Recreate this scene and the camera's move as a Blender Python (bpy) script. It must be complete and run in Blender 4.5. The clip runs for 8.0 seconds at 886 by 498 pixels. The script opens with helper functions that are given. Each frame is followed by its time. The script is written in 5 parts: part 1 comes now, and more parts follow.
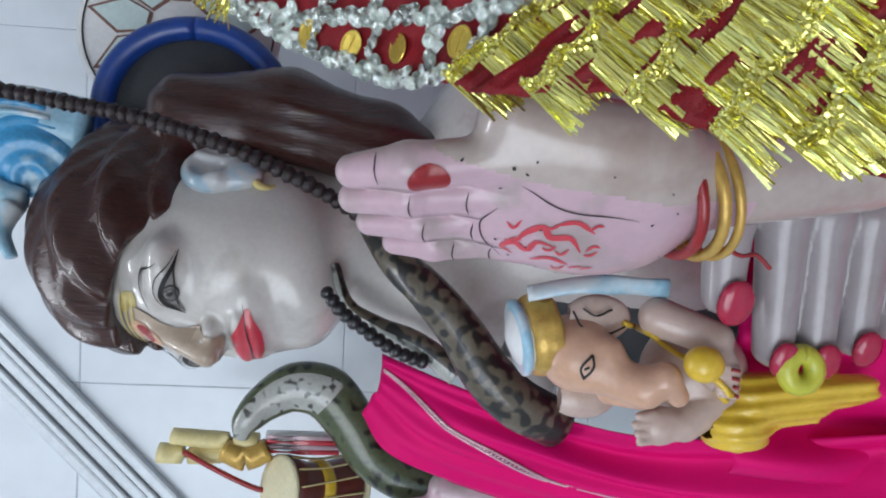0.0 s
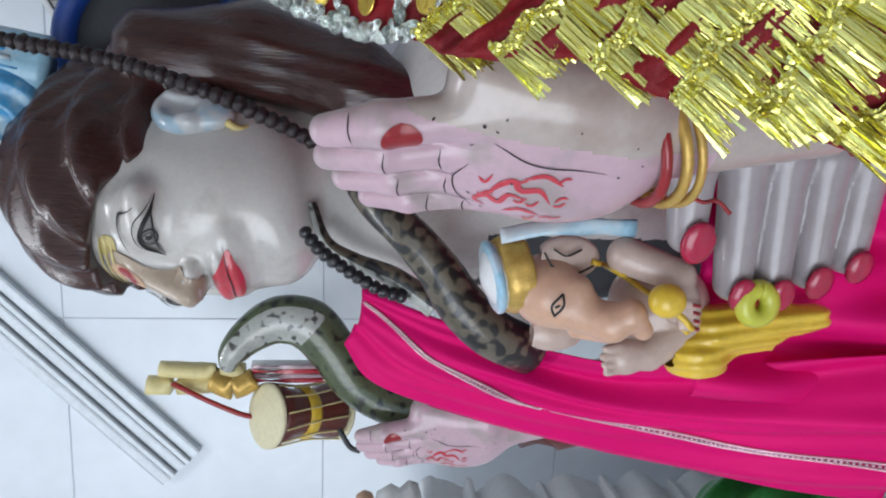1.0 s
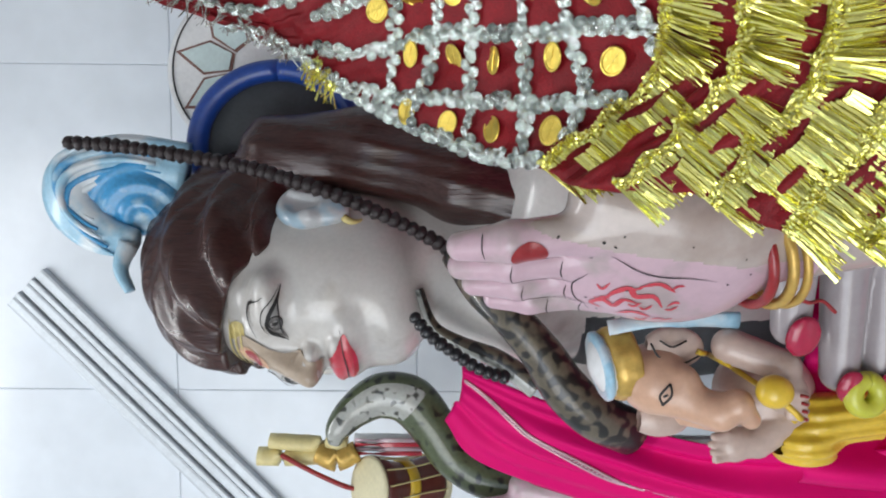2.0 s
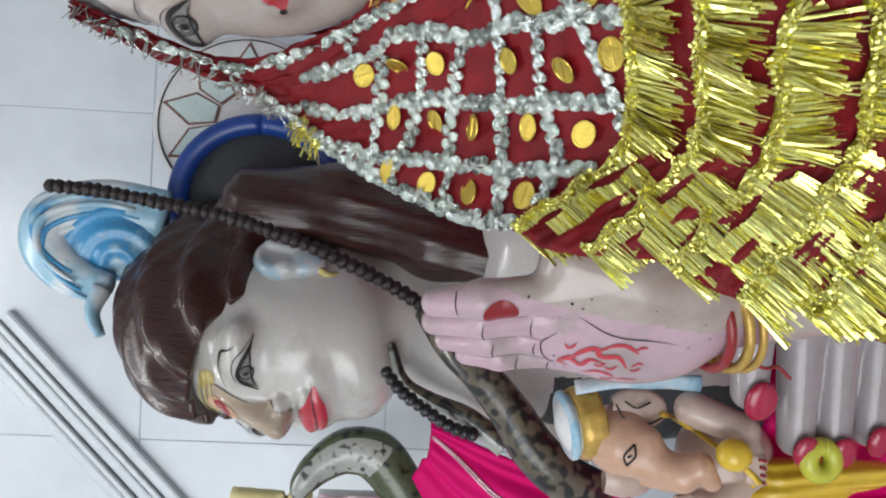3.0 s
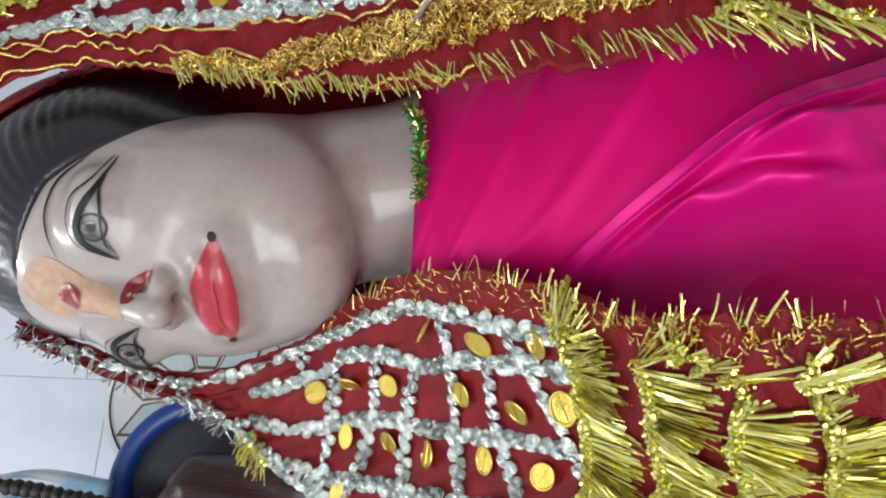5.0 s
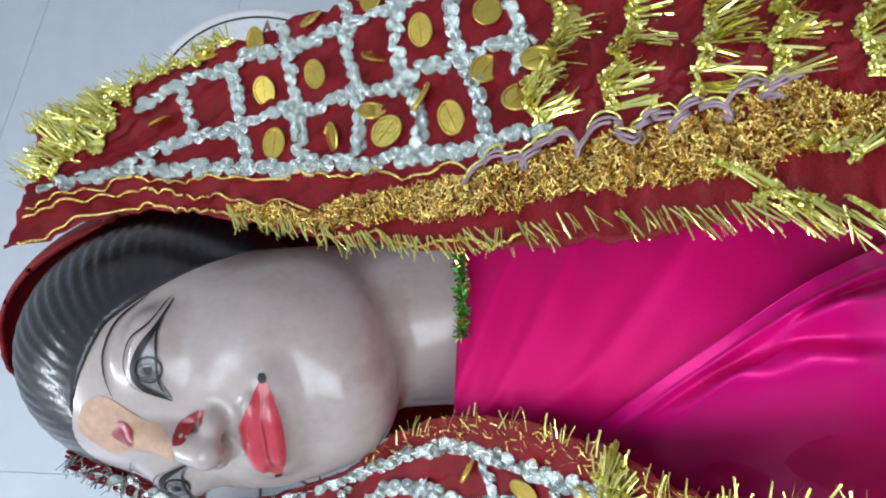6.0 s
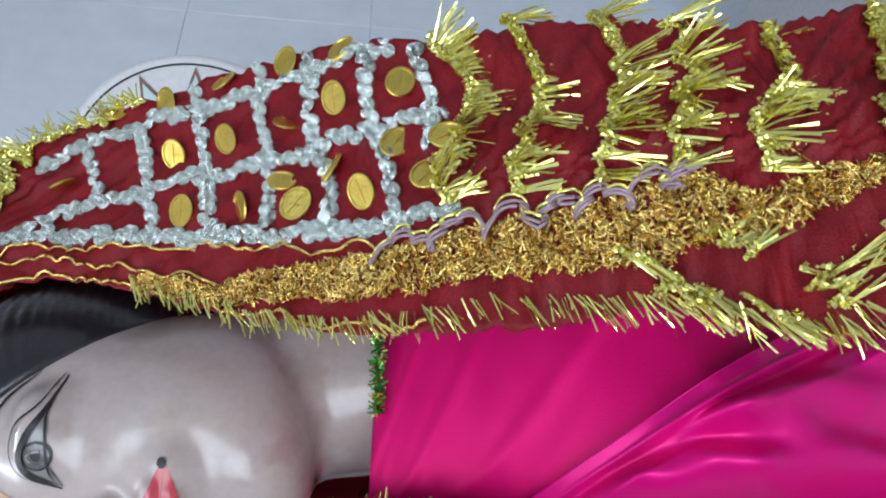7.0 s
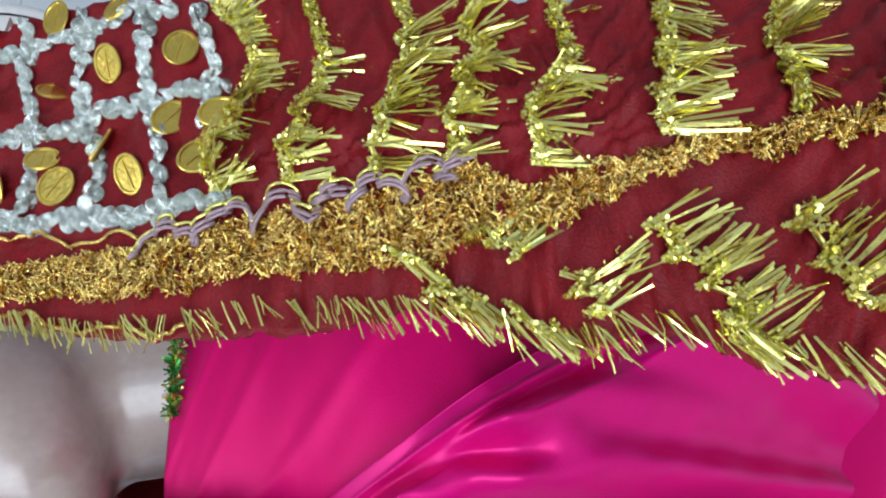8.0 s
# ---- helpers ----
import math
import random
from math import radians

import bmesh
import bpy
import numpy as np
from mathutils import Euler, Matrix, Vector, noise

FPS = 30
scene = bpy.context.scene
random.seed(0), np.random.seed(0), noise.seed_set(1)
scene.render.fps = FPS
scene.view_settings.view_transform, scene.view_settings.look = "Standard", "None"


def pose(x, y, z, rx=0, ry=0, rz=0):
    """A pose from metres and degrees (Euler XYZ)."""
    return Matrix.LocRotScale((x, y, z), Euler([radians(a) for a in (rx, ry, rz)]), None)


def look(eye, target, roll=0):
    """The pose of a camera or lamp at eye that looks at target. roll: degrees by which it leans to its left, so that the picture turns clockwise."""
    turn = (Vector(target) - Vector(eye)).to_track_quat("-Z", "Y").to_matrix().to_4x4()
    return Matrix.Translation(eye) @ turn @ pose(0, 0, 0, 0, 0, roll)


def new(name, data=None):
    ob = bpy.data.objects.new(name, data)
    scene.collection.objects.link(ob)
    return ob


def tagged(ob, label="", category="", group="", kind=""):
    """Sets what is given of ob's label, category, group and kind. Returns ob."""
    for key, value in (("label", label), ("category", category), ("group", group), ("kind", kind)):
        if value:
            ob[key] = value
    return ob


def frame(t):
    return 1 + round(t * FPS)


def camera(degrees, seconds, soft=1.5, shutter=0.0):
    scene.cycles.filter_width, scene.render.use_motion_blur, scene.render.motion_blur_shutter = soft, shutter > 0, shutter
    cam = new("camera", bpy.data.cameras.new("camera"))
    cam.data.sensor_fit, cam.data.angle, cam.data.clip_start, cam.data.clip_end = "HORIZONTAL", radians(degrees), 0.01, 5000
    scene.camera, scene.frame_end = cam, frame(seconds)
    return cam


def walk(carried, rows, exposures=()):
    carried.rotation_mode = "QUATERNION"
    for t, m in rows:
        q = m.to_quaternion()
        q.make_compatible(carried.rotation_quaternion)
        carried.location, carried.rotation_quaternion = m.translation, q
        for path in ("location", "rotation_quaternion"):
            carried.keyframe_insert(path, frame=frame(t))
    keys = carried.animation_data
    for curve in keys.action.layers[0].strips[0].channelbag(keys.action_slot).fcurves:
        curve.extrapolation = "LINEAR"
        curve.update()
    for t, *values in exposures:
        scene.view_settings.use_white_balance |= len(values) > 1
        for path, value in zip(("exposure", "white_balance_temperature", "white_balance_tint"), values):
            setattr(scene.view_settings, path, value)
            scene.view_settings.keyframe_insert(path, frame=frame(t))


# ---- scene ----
cam = camera(65.7, 8.0, soft=2.0)
PATH = [
    (0, (0.018, -0.093, 1.326), (-0.091, 1.898, 1.174), -87.2),
    (0.5, (-0.004, -0.085, 1.321), (-0.243, 1.89, 1.119), -88.5),
    (1, (0.041, -0.105, 1.326), (-0.307, 1.852, 1.102), -89.1),
    (1.5, (0.068, -0.12, 1.34), (-0.214, 1.855, 1.199), -90.0),
    (1.7, (0.075, -0.132, 1.354), (-0.168, 1.852, 1.292), -90.3),
    (2.8, (0.075, -0.163, 1.37), (0.036, 1.836, 1.329), -87.3),
    (3, (0.076, -0.164, 1.366), (0.062, 1.834, 1.276), -87.2),
    (3.5, (0.08, -0.157, 1.355), (0.183, 1.834, 1.19), -86.2),
    (4, (0.102, -0.156, 1.351), (0.349, 1.823, 1.204), -86.8),
    (4.5, (0.121, -0.159, 1.356), (0.548, 1.789, 1.198), -86.4),
    (5, (0.147, -0.157, 1.354), (0.774, 1.737, 1.225), -86.8),
    (5.2, (0.155, -0.162, 1.36), (0.818, 1.721, 1.238), -87.3),
    (6.3, (0.189, -0.191, 1.374), (1.064, 1.607, 1.315), -86.3),
    (6.5, (0.191, -0.193, 1.376), (1.097, 1.588, 1.298), -86.1),
    (7, (0.214, -0.187, 1.348), (1.113, 1.59, 1.16), -86.7),
    (7.5, (0.236, -0.177, 1.312), (1.099, 1.596, 0.977), -87.1),
    (8, (0.241, -0.175, 1.283), (1.03, 1.606, 0.831), -87.4),
]
EXPOSURES = [(0, -0.26, 6200, 10), (1.0, -0.14, 6250, 10), (1.7, -0.08, 6500, 10), (3.0, -0.20, 6700, 10), (4.0, -0.05, 6750, 10), (4.5, 0.05, 6750, 10), (5.2, 0.05, 6500, 10), (6.5, 0.16, 5900, 10), (7.0, 0.08, 5950, 10), (8.0, 0.15, 6100, 10)]
walk(cam, [(t, look(eye, target, roll)) for t, eye, target, roll in PATH], EXPOSURES)

# ---- light: daylight from the open front of the shrine, behind the visitor, and a tube on the ceiling ----
world = bpy.data.worlds.new("sky")
scene.world = world
world.use_nodes = True
wn = world.node_tree.nodes
sky = wn.new("ShaderNodeTexSky")
sky.sky_type, sky.sun_disc = "NISHITA", False
sky.sun_elevation, sky.sun_rotation = radians(50), radians(200)
world.node_tree.links.new(sky.outputs[0], wn["Background"].inputs[0])
wn["Background"].inputs[1].default_value = 0.15


def area(name, m, sx, sy, power, colour):
    lamp = bpy.data.lights.new(name, "AREA")
    lamp.shape, lamp.size, lamp.size_y, lamp.energy, lamp.color = "RECTANGLE", sx, sy, power, colour
    ob = new(name, lamp)
    ob.matrix_world = m
    return ob


area("doorway_daylight", look((-1.5, -2.1, 1.8), (0.1, 0.3, 1.3)), 1.8, 2.2, 54, (0.90, 0.95, 1.0))
area("tube_light", look((-0.4, 0.35, 2.7), (-0.3, 0.6, 1.0)), 1.2, 0.06, 8, (0.93, 0.97, 1.0))

# ---- materials ----
def mat(name, colour, rough=0.5, metal=0.0, vary=0.12, scale=25.0, grain=180.0, bump=0.12, coat=0.0, stain=None, sheen=0.0, rand=0.0, spec=0.5, stretch=None):
    """Principled surface with two scales of colour change, fine relief, and stains of a second colour."""
    m = bpy.data.materials.new(name)
    m.use_nodes = True
    nt = m.node_tree
    N, L = nt.nodes, nt.links
    b = N["Principled BSDF"]
    co = N.new("ShaderNodeTexCoord")
    n1, n2 = N.new("ShaderNodeTexNoise"), N.new("ShaderNodeTexNoise")
    n1.inputs["Scale"].default_value, n2.inputs["Scale"].default_value = scale, grain
    n1.inputs["Detail"].default_value = 5
    where = co.outputs["Object"]
    if stretch:
        mp = N.new("ShaderNodeMapping")
        mp.inputs["Scale"].default_value = stretch
        L.new(where, mp.inputs["Vector"])
        where = mp.outputs[0]
    for n in (n1, n2):
        L.new(where, n.inputs["Vector"])
    add = N.new("ShaderNodeMath")
    add.operation = "ADD"
    L.new(n1.outputs[0], add.inputs[0])
    L.new(n2.outputs[0], add.inputs[1])
    ramp = N.new("ShaderNodeMapRange")
    ramp.inputs[1].default_value, ramp.inputs[2].default_value = 0.6, 1.4
    ramp.inputs[3].default_value, ramp.inputs[4].default_value = 1 - vary, 1 + vary
    L.new(add.outputs[0], ramp.inputs[0])
    mul = N.new("ShaderNodeVectorMath")
    mul.operation = "SCALE"
    mul.inputs[0].default_value = colour
    L.new(ramp.outputs[0], mul.inputs["Scale"])
    out = mul.outputs[0]
    if stain:
        n3 = N.new("ShaderNodeTexNoise")
        n3.inputs["Scale"].default_value, n3.inputs["Detail"].default_value = stain[1], stain[4] if len(stain) > 4 else 6
        L.new(co.outputs["Object"], n3.inputs["Vector"])
        r3 = N.new("ShaderNodeMapRange")
        r3.inputs[1].default_value, r3.inputs[2].default_value = stain[2], stain[2] + 0.12
        r3.inputs[4].default_value = stain[3]
        L.new(n3.outputs[0], r3.inputs[0])
        mix = N.new("ShaderNodeMix")
        mix.data_type = "RGBA"
        mix.inputs[7].default_value = (*stain[0], 1)
        L.new(r3.outputs[0], mix.inputs[0])
        L.new(out, mix.inputs[6])
        out = mix.outputs[2]
    if rand:
        geo = N.new("ShaderNodeNewGeometry")
        rr = N.new("ShaderNodeMapRange")
        rr.inputs[3].default_value, rr.inputs[4].default_value = 1 - rand, 1 + rand
        L.new(geo.outputs["Random Per Island"], rr.inputs[0])
        m2 = N.new("ShaderNodeVectorMath")
        m2.operation = "SCALE"
        L.new(out, m2.inputs[0])
        L.new(rr.outputs[0], m2.inputs["Scale"])
        out = m2.outputs[0]
    L.new(out, b.inputs["Base Color"])
    b.inputs["Roughness"].default_value, b.inputs["Metallic"].default_value = rough, metal
    b.inputs["Coat Weight"].default_value, b.inputs["Coat Roughness"].default_value = coat, 0.12
    b.inputs["Sheen Weight"].default_value = sheen
    b.inputs["Specular IOR Level"].default_value = spec
    if bump:
        bp = N.new("ShaderNodeBump")
        bp.inputs["Strength"].default_value, bp.inputs["Distance"].default_value = bump, 0.002
        L.new(add.outputs[0], bp.inputs["Height"])
        L.new(bp.outputs[0], b.inputs["Normal"])
    return m


SKIN_F = mat("painted_marble_face", (0.49, 0.41, 0.375), 0.26, vary=0.08, scale=14, bump=0.03, coat=0.5, stain=((0.34, 0.24, 0.19), 22, 0.57, 0.40))
SKIN_M = mat("painted_marble_grey", (0.58, 0.555, 0.525), 0.26, vary=0.07, scale=12, bump=0.03, coat=0.5, stain=((0.36, 0.31, 0.27), 24, 0.57, 0.40))
PINKSKIN = mat("pink_palm_paint", (0.58, 0.40, 0.46), 0.33, vary=0.07, scale=16, bump=0.05, coat=0.4, stain=((0.36, 0.32, 0.29), 26, 0.52, 0.65))
GREYSKIN = mat("grey_white_paint", (0.35, 0.31, 0.32), 0.30, vary=0.08, scale=18, bump=0.05, coat=0.4, stain=((0.30, 0.25, 0.24), 30, 0.57, 0.5))
HAIR_M = mat("dark_brown_paint", (0.048, 0.019, 0.016), 0.27, vary=0.4, scale=120, grain=420, bump=0.38, coat=0.2, stretch=(1.0, 1.0, 0.10))
HAIR_F = mat("black_paint", (0.018, 0.017, 0.020), 0.3, vary=0.25, scale=30, bump=0.2, coat=0.35)
LIP = mat("coral_red_paint", (0.60, 0.050, 0.075), 0.28, vary=0.12, scale=60, bump=0.05, coat=0.6)
REDPAINT = mat("dark_red_paint", (0.30, 0.012, 0.016), 0.32, vary=0.2, scale=60, coat=0.4)
NAIL = mat("crimson_nail_paint", (0.42, 0.012, 0.055), 0.25, vary=0.15, scale=60, coat=0.5, bump=0.05)
PALEYELLOW = mat("faded_yellow_paint", (0.56, 0.46, 0.18), 0.45, vary=0.2, scale=60)
EARPAINT = mat("ear_paint", (0.48, 0.49, 0.50), 0.3, vary=0.08, coat=0.5, stain=((0.28, 0.42, 0.52), 30, 0.50, 0.8))
OCHRE = mat("ochre_tint", (0.42, 0.33, 0.25), 0.3, vary=0.1, coat=0.4)
LIME = mat("lime_yellow_paint", (0.55, 0.55, 0.05), 0.35, vary=0.1, coat=0.4)
RUST = mat("rust_red_paint", (0.20, 0.10, 0.08), 0.5, vary=0.2)
PETAL = mat("pale_petal_paint", (0.58, 0.70, 0.69), 0.4, vary=0.1)
SILVERTHREAD = mat("silver_pink_thread", (0.70, 0.45, 0.52), 0.35, metal=0.6, vary=0.2)
ORANGE = mat("orange_powder", (0.56, 0.35, 0.235), 0.6, vary=0.2, scale=40)
YELLOW = mat("yellow_paint", (0.75, 0.50, 0.04), 0.32, vary=0.12, scale=30, coat=0.4, bump=0.06)
GOLDPAINT = mat("gold_paint", (0.62, 0.40, 0.10), 0.34, metal=0.35, vary=0.2, scale=70, bump=0.25)
LINE = mat("black_liner", (0.012, 0.010, 0.010), 0.4, vary=0.1)
EYEWHITE = mat("eye_white_paint", (0.25, 0.235, 0.225), 0.30, vary=0.05, coat=0.6, bump=0.0)
IRIS = mat("grey_iris_paint", (0.13, 0.12, 0.115), 0.2, vary=0.6, scale=220, coat=0.6)
CHILDSKIN = mat("beige_skin_paint", (0.56, 0.42, 0.36), 0.34, vary=0.1, scale=30, coat=0.4, bump=0.06, stain=((0.40, 0.27, 0.20), 40, 0.56, 0.5))
PEACH = mat("peach_paint", (0.62, 0.37, 0.25), 0.34, vary=0.1, scale=30, coat=0.4, bump=0.06)
WHITEPAINT = mat("white_paint", (0.74, 0.74, 0.74), 0.35, vary=0.08, coat=0.3)
BLUEPAINT = mat("pale_blue_paint", (0.30, 0.52, 0.66), 0.35, vary=0.15, coat=0.4, stain=((0.70, 0.74, 0.76), 18, 0.47, 0.9))
SKYBLUE = mat("sky_blue_paint", (0.05, 0.30, 0.58), 0.35, vary=0.25, scale=14, coat=0.4, stain=((0.50, 0.66, 0.72), 20, 0.48, 0.8))
RED = mat("maroon_cloth", (0.21, 0.006, 0.011), 0.55, vary=0.45, scale=45, grain=900, bump=0.3, spec=0.3)
PINK = mat("magenta_satin", (0.70, 0.004, 0.155), 0.50, metal=0.12, vary=0.1, scale=12, grain=1200, bump=0.12, spec=0.12)
SATIN = mat("glossy_magenta_satin", (0.70, 0.004, 0.20), 0.34, metal=0.22, vary=0.1, scale=14, grain=1200, bump=0.06, spec=0.2)
GOLD = mat("gold_foil", (1.0, 0.92, 0.27), 0.22, metal=0.87, vary=0.12, scale=90, bump=0.1, rand=0.35)
COIN = mat("gold_plastic_coin", (0.88, 0.66, 0.14), 0.28, metal=1.0, vary=0.1, scale=90, grain=500, bump=0.3)
COPPER = mat("copper_gold_thread", (0.88, 0.61, 0.18), 0.25, metal=1.0, vary=0.25, scale=200, grain=900, bump=0.6, rand=0.35)
SILVER = mat("silver_braid", (0.74, 0.78, 0.75), 0.18, metal=0.9, vary=0.25, scale=160, grain=1400, bump=0.4, rand=0.3)
LILAC = mat("lilac_cord", (0.42, 0.30, 0.34), 0.4, metal=0.4, vary=0.15, scale=300, bump=0.4)
BEAD = mat("brown_seed_bead", (0.022, 0.014, 0.015), 0.5, vary=0.35, scale=160, bump=0.6)
BLACKBEAD = mat("black_bead", (0.015, 0.015, 0.018), 0.3, vary=0.2, coat=0.3)
WOOD = mat("red_brown_lacquer", (0.13, 0.028, 0.02), 0.35, vary=0.25, coat=0.3)
HIDE = mat("cream_drum_skin", (0.70, 0.64, 0.42), 0.5, vary=0.1)
CREAM = mat("cream_yellow_paint", (0.72, 0.62, 0.30), 0.45, vary=0.1)
SNAKE = mat("olive_grey_snake_paint", (0.085, 0.105, 0.055), 0.3, vary=0.3, scale=25, coat=0.5, stain=((0.010, 0.012, 0.010), 75, 0.57, 0.97, 0.3))
SNAKE_B = mat("brown_grey_snake_paint", (0.12, 0.10, 0.07), 0.35, vary=0.25, scale=25, coat=0.4, stain=((0.012, 0.012, 0.012), 95, 0.44, 0.97, 0.4))
BELLY = mat("pale_snake_belly", (0.40, 0.41, 0.38), 0.25, vary=0.15, coat=0.5, stain=((0.03, 0.03, 0.025), 95, 0.58, 0.9, 0.3))
BLUEDARK = mat("royal_blue_paint", (0.012, 0.055, 0.28), 0.35, vary=0.2, coat=0.3)
CHAR = mat("charcoal_grey", (0.045, 0.05, 0.055), 0.5, vary=0.2)
TILE = mat("white_wall_tile", (0.74, 0.79, 0.85), 0.25, vary=0.05, scale=3, grain=20, bump=0.01, stain=((0.62, 0.66, 0.70), 4, 0.52, 0.35))
GROUT = mat("pale_grey_grout", (0.60, 0.62, 0.65), 0.9)
ALU = mat("brushed_aluminium", (0.60, 0.64, 0.68), 0.45, metal=0.3, vary=0.1, scale=40)
FLOOR = mat("grey_marble", (0.5, 0.5, 0.5), 0.3, vary=0.15, scale=5)
PLASTER = mat("white_plaster", (0.74, 0.75, 0.76), 0.9, vary=0.05, scale=6)
GREENFOIL = mat("green_foil", (0.05, 0.30, 0.06), 0.3, metal=0.6, vary=0.3, rand=0.4)


# ---- mesh tools ----
def obj(name, verts, faces, mats, idx=None, smooth=True, parent=None, label=""):
    me = bpy.data.meshes.new(name)
    me.from_pydata([tuple(map(float, v)) for v in verts], [], [tuple(map(int, f)) for f in faces])
    for m in (mats if isinstance(mats, (list, tuple)) else [mats]):
        me.materials.append(m)
    if idx is not None:
        me.polygons.foreach_set("material_index", np.asarray(idx, dtype=np.int32))
    me.polygons.foreach_set("use_smooth", np.full(len(me.polygons), smooth))
    me.update()
    ob = new(name, me)
    if parent:
        ob.parent = parent
    return tagged(ob, label)


class Soup:
    """Collects pieces of one mesh, with a material number for each."""
    def __init__(self):
        self.v, self.f, self.i = [], [], []

    def add(self, verts, faces, index=0):
        n = len(self.v)
        self.v.extend(tuple(map(float, v)) for v in verts)
        self.f.extend(tuple(int(a) + n for a in f) for f in faces)
        if isinstance(index, (int, np.integer)):
            self.i.extend([int(index)] * len(faces))
        else:
            self.i.extend(int(a) for a in index)
        return self

    def make(self, name, mats, smooth=True, parent=None, label=""):
        return obj(name, self.v, self.f, mats, self.i, smooth, parent, label)


def spline(points, n):
    """n points on a Catmull-Rom curve through the given points."""
    p = np.array(points, dtype=float)
    p = np.vstack([2 * p[0] - p[1], p, 2 * p[-1] - p[-2]])
    t = np.linspace(0, len(p) - 3 - 1e-9, n)
    i = t.astype(int)
    a = (t - i)[:, None]
    p0, p1, p2, p3 = p[i], p[i + 1], p[i + 2], p[i + 3]
    return 0.5 * (2 * p1 + (p2 - p0) * a + (2 * p0 - 5 * p1 + 4 * p2 - p3) * a * a + (3 * p1 - p0 - 3 * p2 + p3) * a ** 3)


class Drape:
    """A cloth surface through a small cage of points; u runs down the cloth in cage rows, v across it from 0 to 1."""
    def __init__(self, cage, wave=None):
        self.c = np.array(cage, dtype=float)
        self.wave = wave

    def at(self, u, v):
        u, v = np.atleast_1d(np.asarray(u, float)), np.atleast_1d(np.asarray(v, float))
        r, k = self.c.shape[:2]
        c = np.concatenate([2 * self.c[:1] - self.c[1:2], self.c, 2 * self.c[-1:] - self.c[-2:-1]])
        c = np.concatenate([2 * c[:, :1] - c[:, 1:2], c, 2 * c[:, -1:] - c[:, -2:-1]], axis=1)

        def weights(t, n):
            t = np.clip(t, -0.6, n - 1 + 0.6)
            i = np.clip(np.floor(t).astype(int), 0, n - 2)
            a = (t - i)[:, None]
            w = 0.5 * np.hstack([-a + 2 * a ** 2 - a ** 3, 2 - 5 * a ** 2 + 3 * a ** 3, a + 4 * a ** 2 - 3 * a ** 3, -a ** 2 + a ** 3])
            return i, w
        iu, wu = weights(u, r)
        iv, wv = weights(v * (k - 1), k)
        out = np.zeros((len(u), 3))
        for a in range(4):
            for b in range(4):
                out += wu[:, a:a + 1] * wv[:, b:b + 1] * c[iu + a, iv + b]
        if self.wave is not None:
            out = out + self.wave(u, v)
        return out

    def basis(self, u, v):
        e = 0.02
        p = self.at(u, v)
        du, dv = self.at(np.asarray(u) + e, v) - p, self.at(u, np.asarray(v) + e * 0.3) - p
        du /= np.linalg.norm(du, axis=1, keepdims=True) + 1e-9
        dv /= np.linalg.norm(dv, axis=1, keepdims=True) + 1e-9
        n = np.cross(du, dv)
        n /= np.linalg.norm(n, axis=1, keepdims=True) + 1e-9
        eye = np.array([0.15, -0.4, 1.35])
        n *= np.sign(((eye - p) * n).sum(1, keepdims=True))
        return p, du, dv, n

    def sheet(self, nu, nv, u0=0.0, u1=None, v0=0.0, v1=1.0, thick=0.0012):
        u1 = self.c.shape[0] - 1 if u1 is None else u1
        U, V = np.meshgrid(np.linspace(u0, u1, nu), np.linspace(v0, v1, nv), indexing="ij")
        p, _, _, n = self.basis(U.ravel(), V.ravel())
        q = p - n * thick
        faces, m = [], nu * nv
        for i in range(nu - 1):
            for j in range(nv - 1):
                a = i * nv + j
                faces.append((a, a + 1, a + nv + 1, a + nv))
                faces.append((m + a, m + a + nv, m + a + nv + 1, m + a + 1))
        rim = [i * nv for i in range(nu)] + [(nu - 1) * nv + j for j in range(1, nv)] + [i * nv + nv - 1 for i in range(nu - 2, -1, -1)] + [j for j in range(nv - 2, 0, -1)]
        for a, b in zip(rim, rim[1:] + rim[:1]):
            faces.append((a, b, m + b, m + a))
        return np.vstack([p, q]), faces


def tube(points, radii, seg=10, flat=1.0, up=(0, 0, 1)):
    """A swept tube with closed ends."""
    p = np.array(points, float)
    r = np.full(len(p), radii) if np.isscalar(radii) else np.array(radii, float)
    t = np.gradient(p, axis=0)
    t /= np.linalg.norm(t, axis=1, keepdims=True) + 1e-9
    ref = np.array(up, float)
    v, f = [], []
    for i in range(len(p)):
        a = np.cross(t[i], ref)
        if np.linalg.norm(a) < 1e-3:
            a = np.cross(t[i], (1, 0.1, 0))
        a /= np.linalg.norm(a)
        b = np.cross(t[i], a)
        for k in range(seg):
            w = 2 * math.pi * k / seg
            v.append(p[i] + r[i] * (math.cos(w) * a + flat * math.sin(w) * b))
    for i in range(len(p) - 1):
        for k in range(seg):
            f.append((i * seg + k, i * seg + (k + 1) % seg, (i + 1) * seg + (k + 1) % seg, (i + 1) * seg + k))
    f.append(tuple(range(seg - 1, -1, -1)))
    f.append(tuple((len(p) - 1) * seg + k for k in range(seg)))
    return v, f


def lathe(profile, seg=20):
    """Revolves (radius, height) pairs about z."""
    v, f = [], []
    for r, z in profile:
        for k in range(seg):
            w = 2 * math.pi * k / seg
            v.append((r * math.cos(w), r * math.sin(w), z))
    for i in range(len(profile) - 1):
        for k in range(seg):
            f.append((i * seg + k, i * seg + (k + 1) % seg, (i + 1) * seg + (k + 1) % seg, (i + 1) * seg + k))
    f.append(tuple(range(seg - 1, -1, -1)))
    f.append(tuple((len(profile) - 1) * seg + k for k in range(seg)))
    return v, f


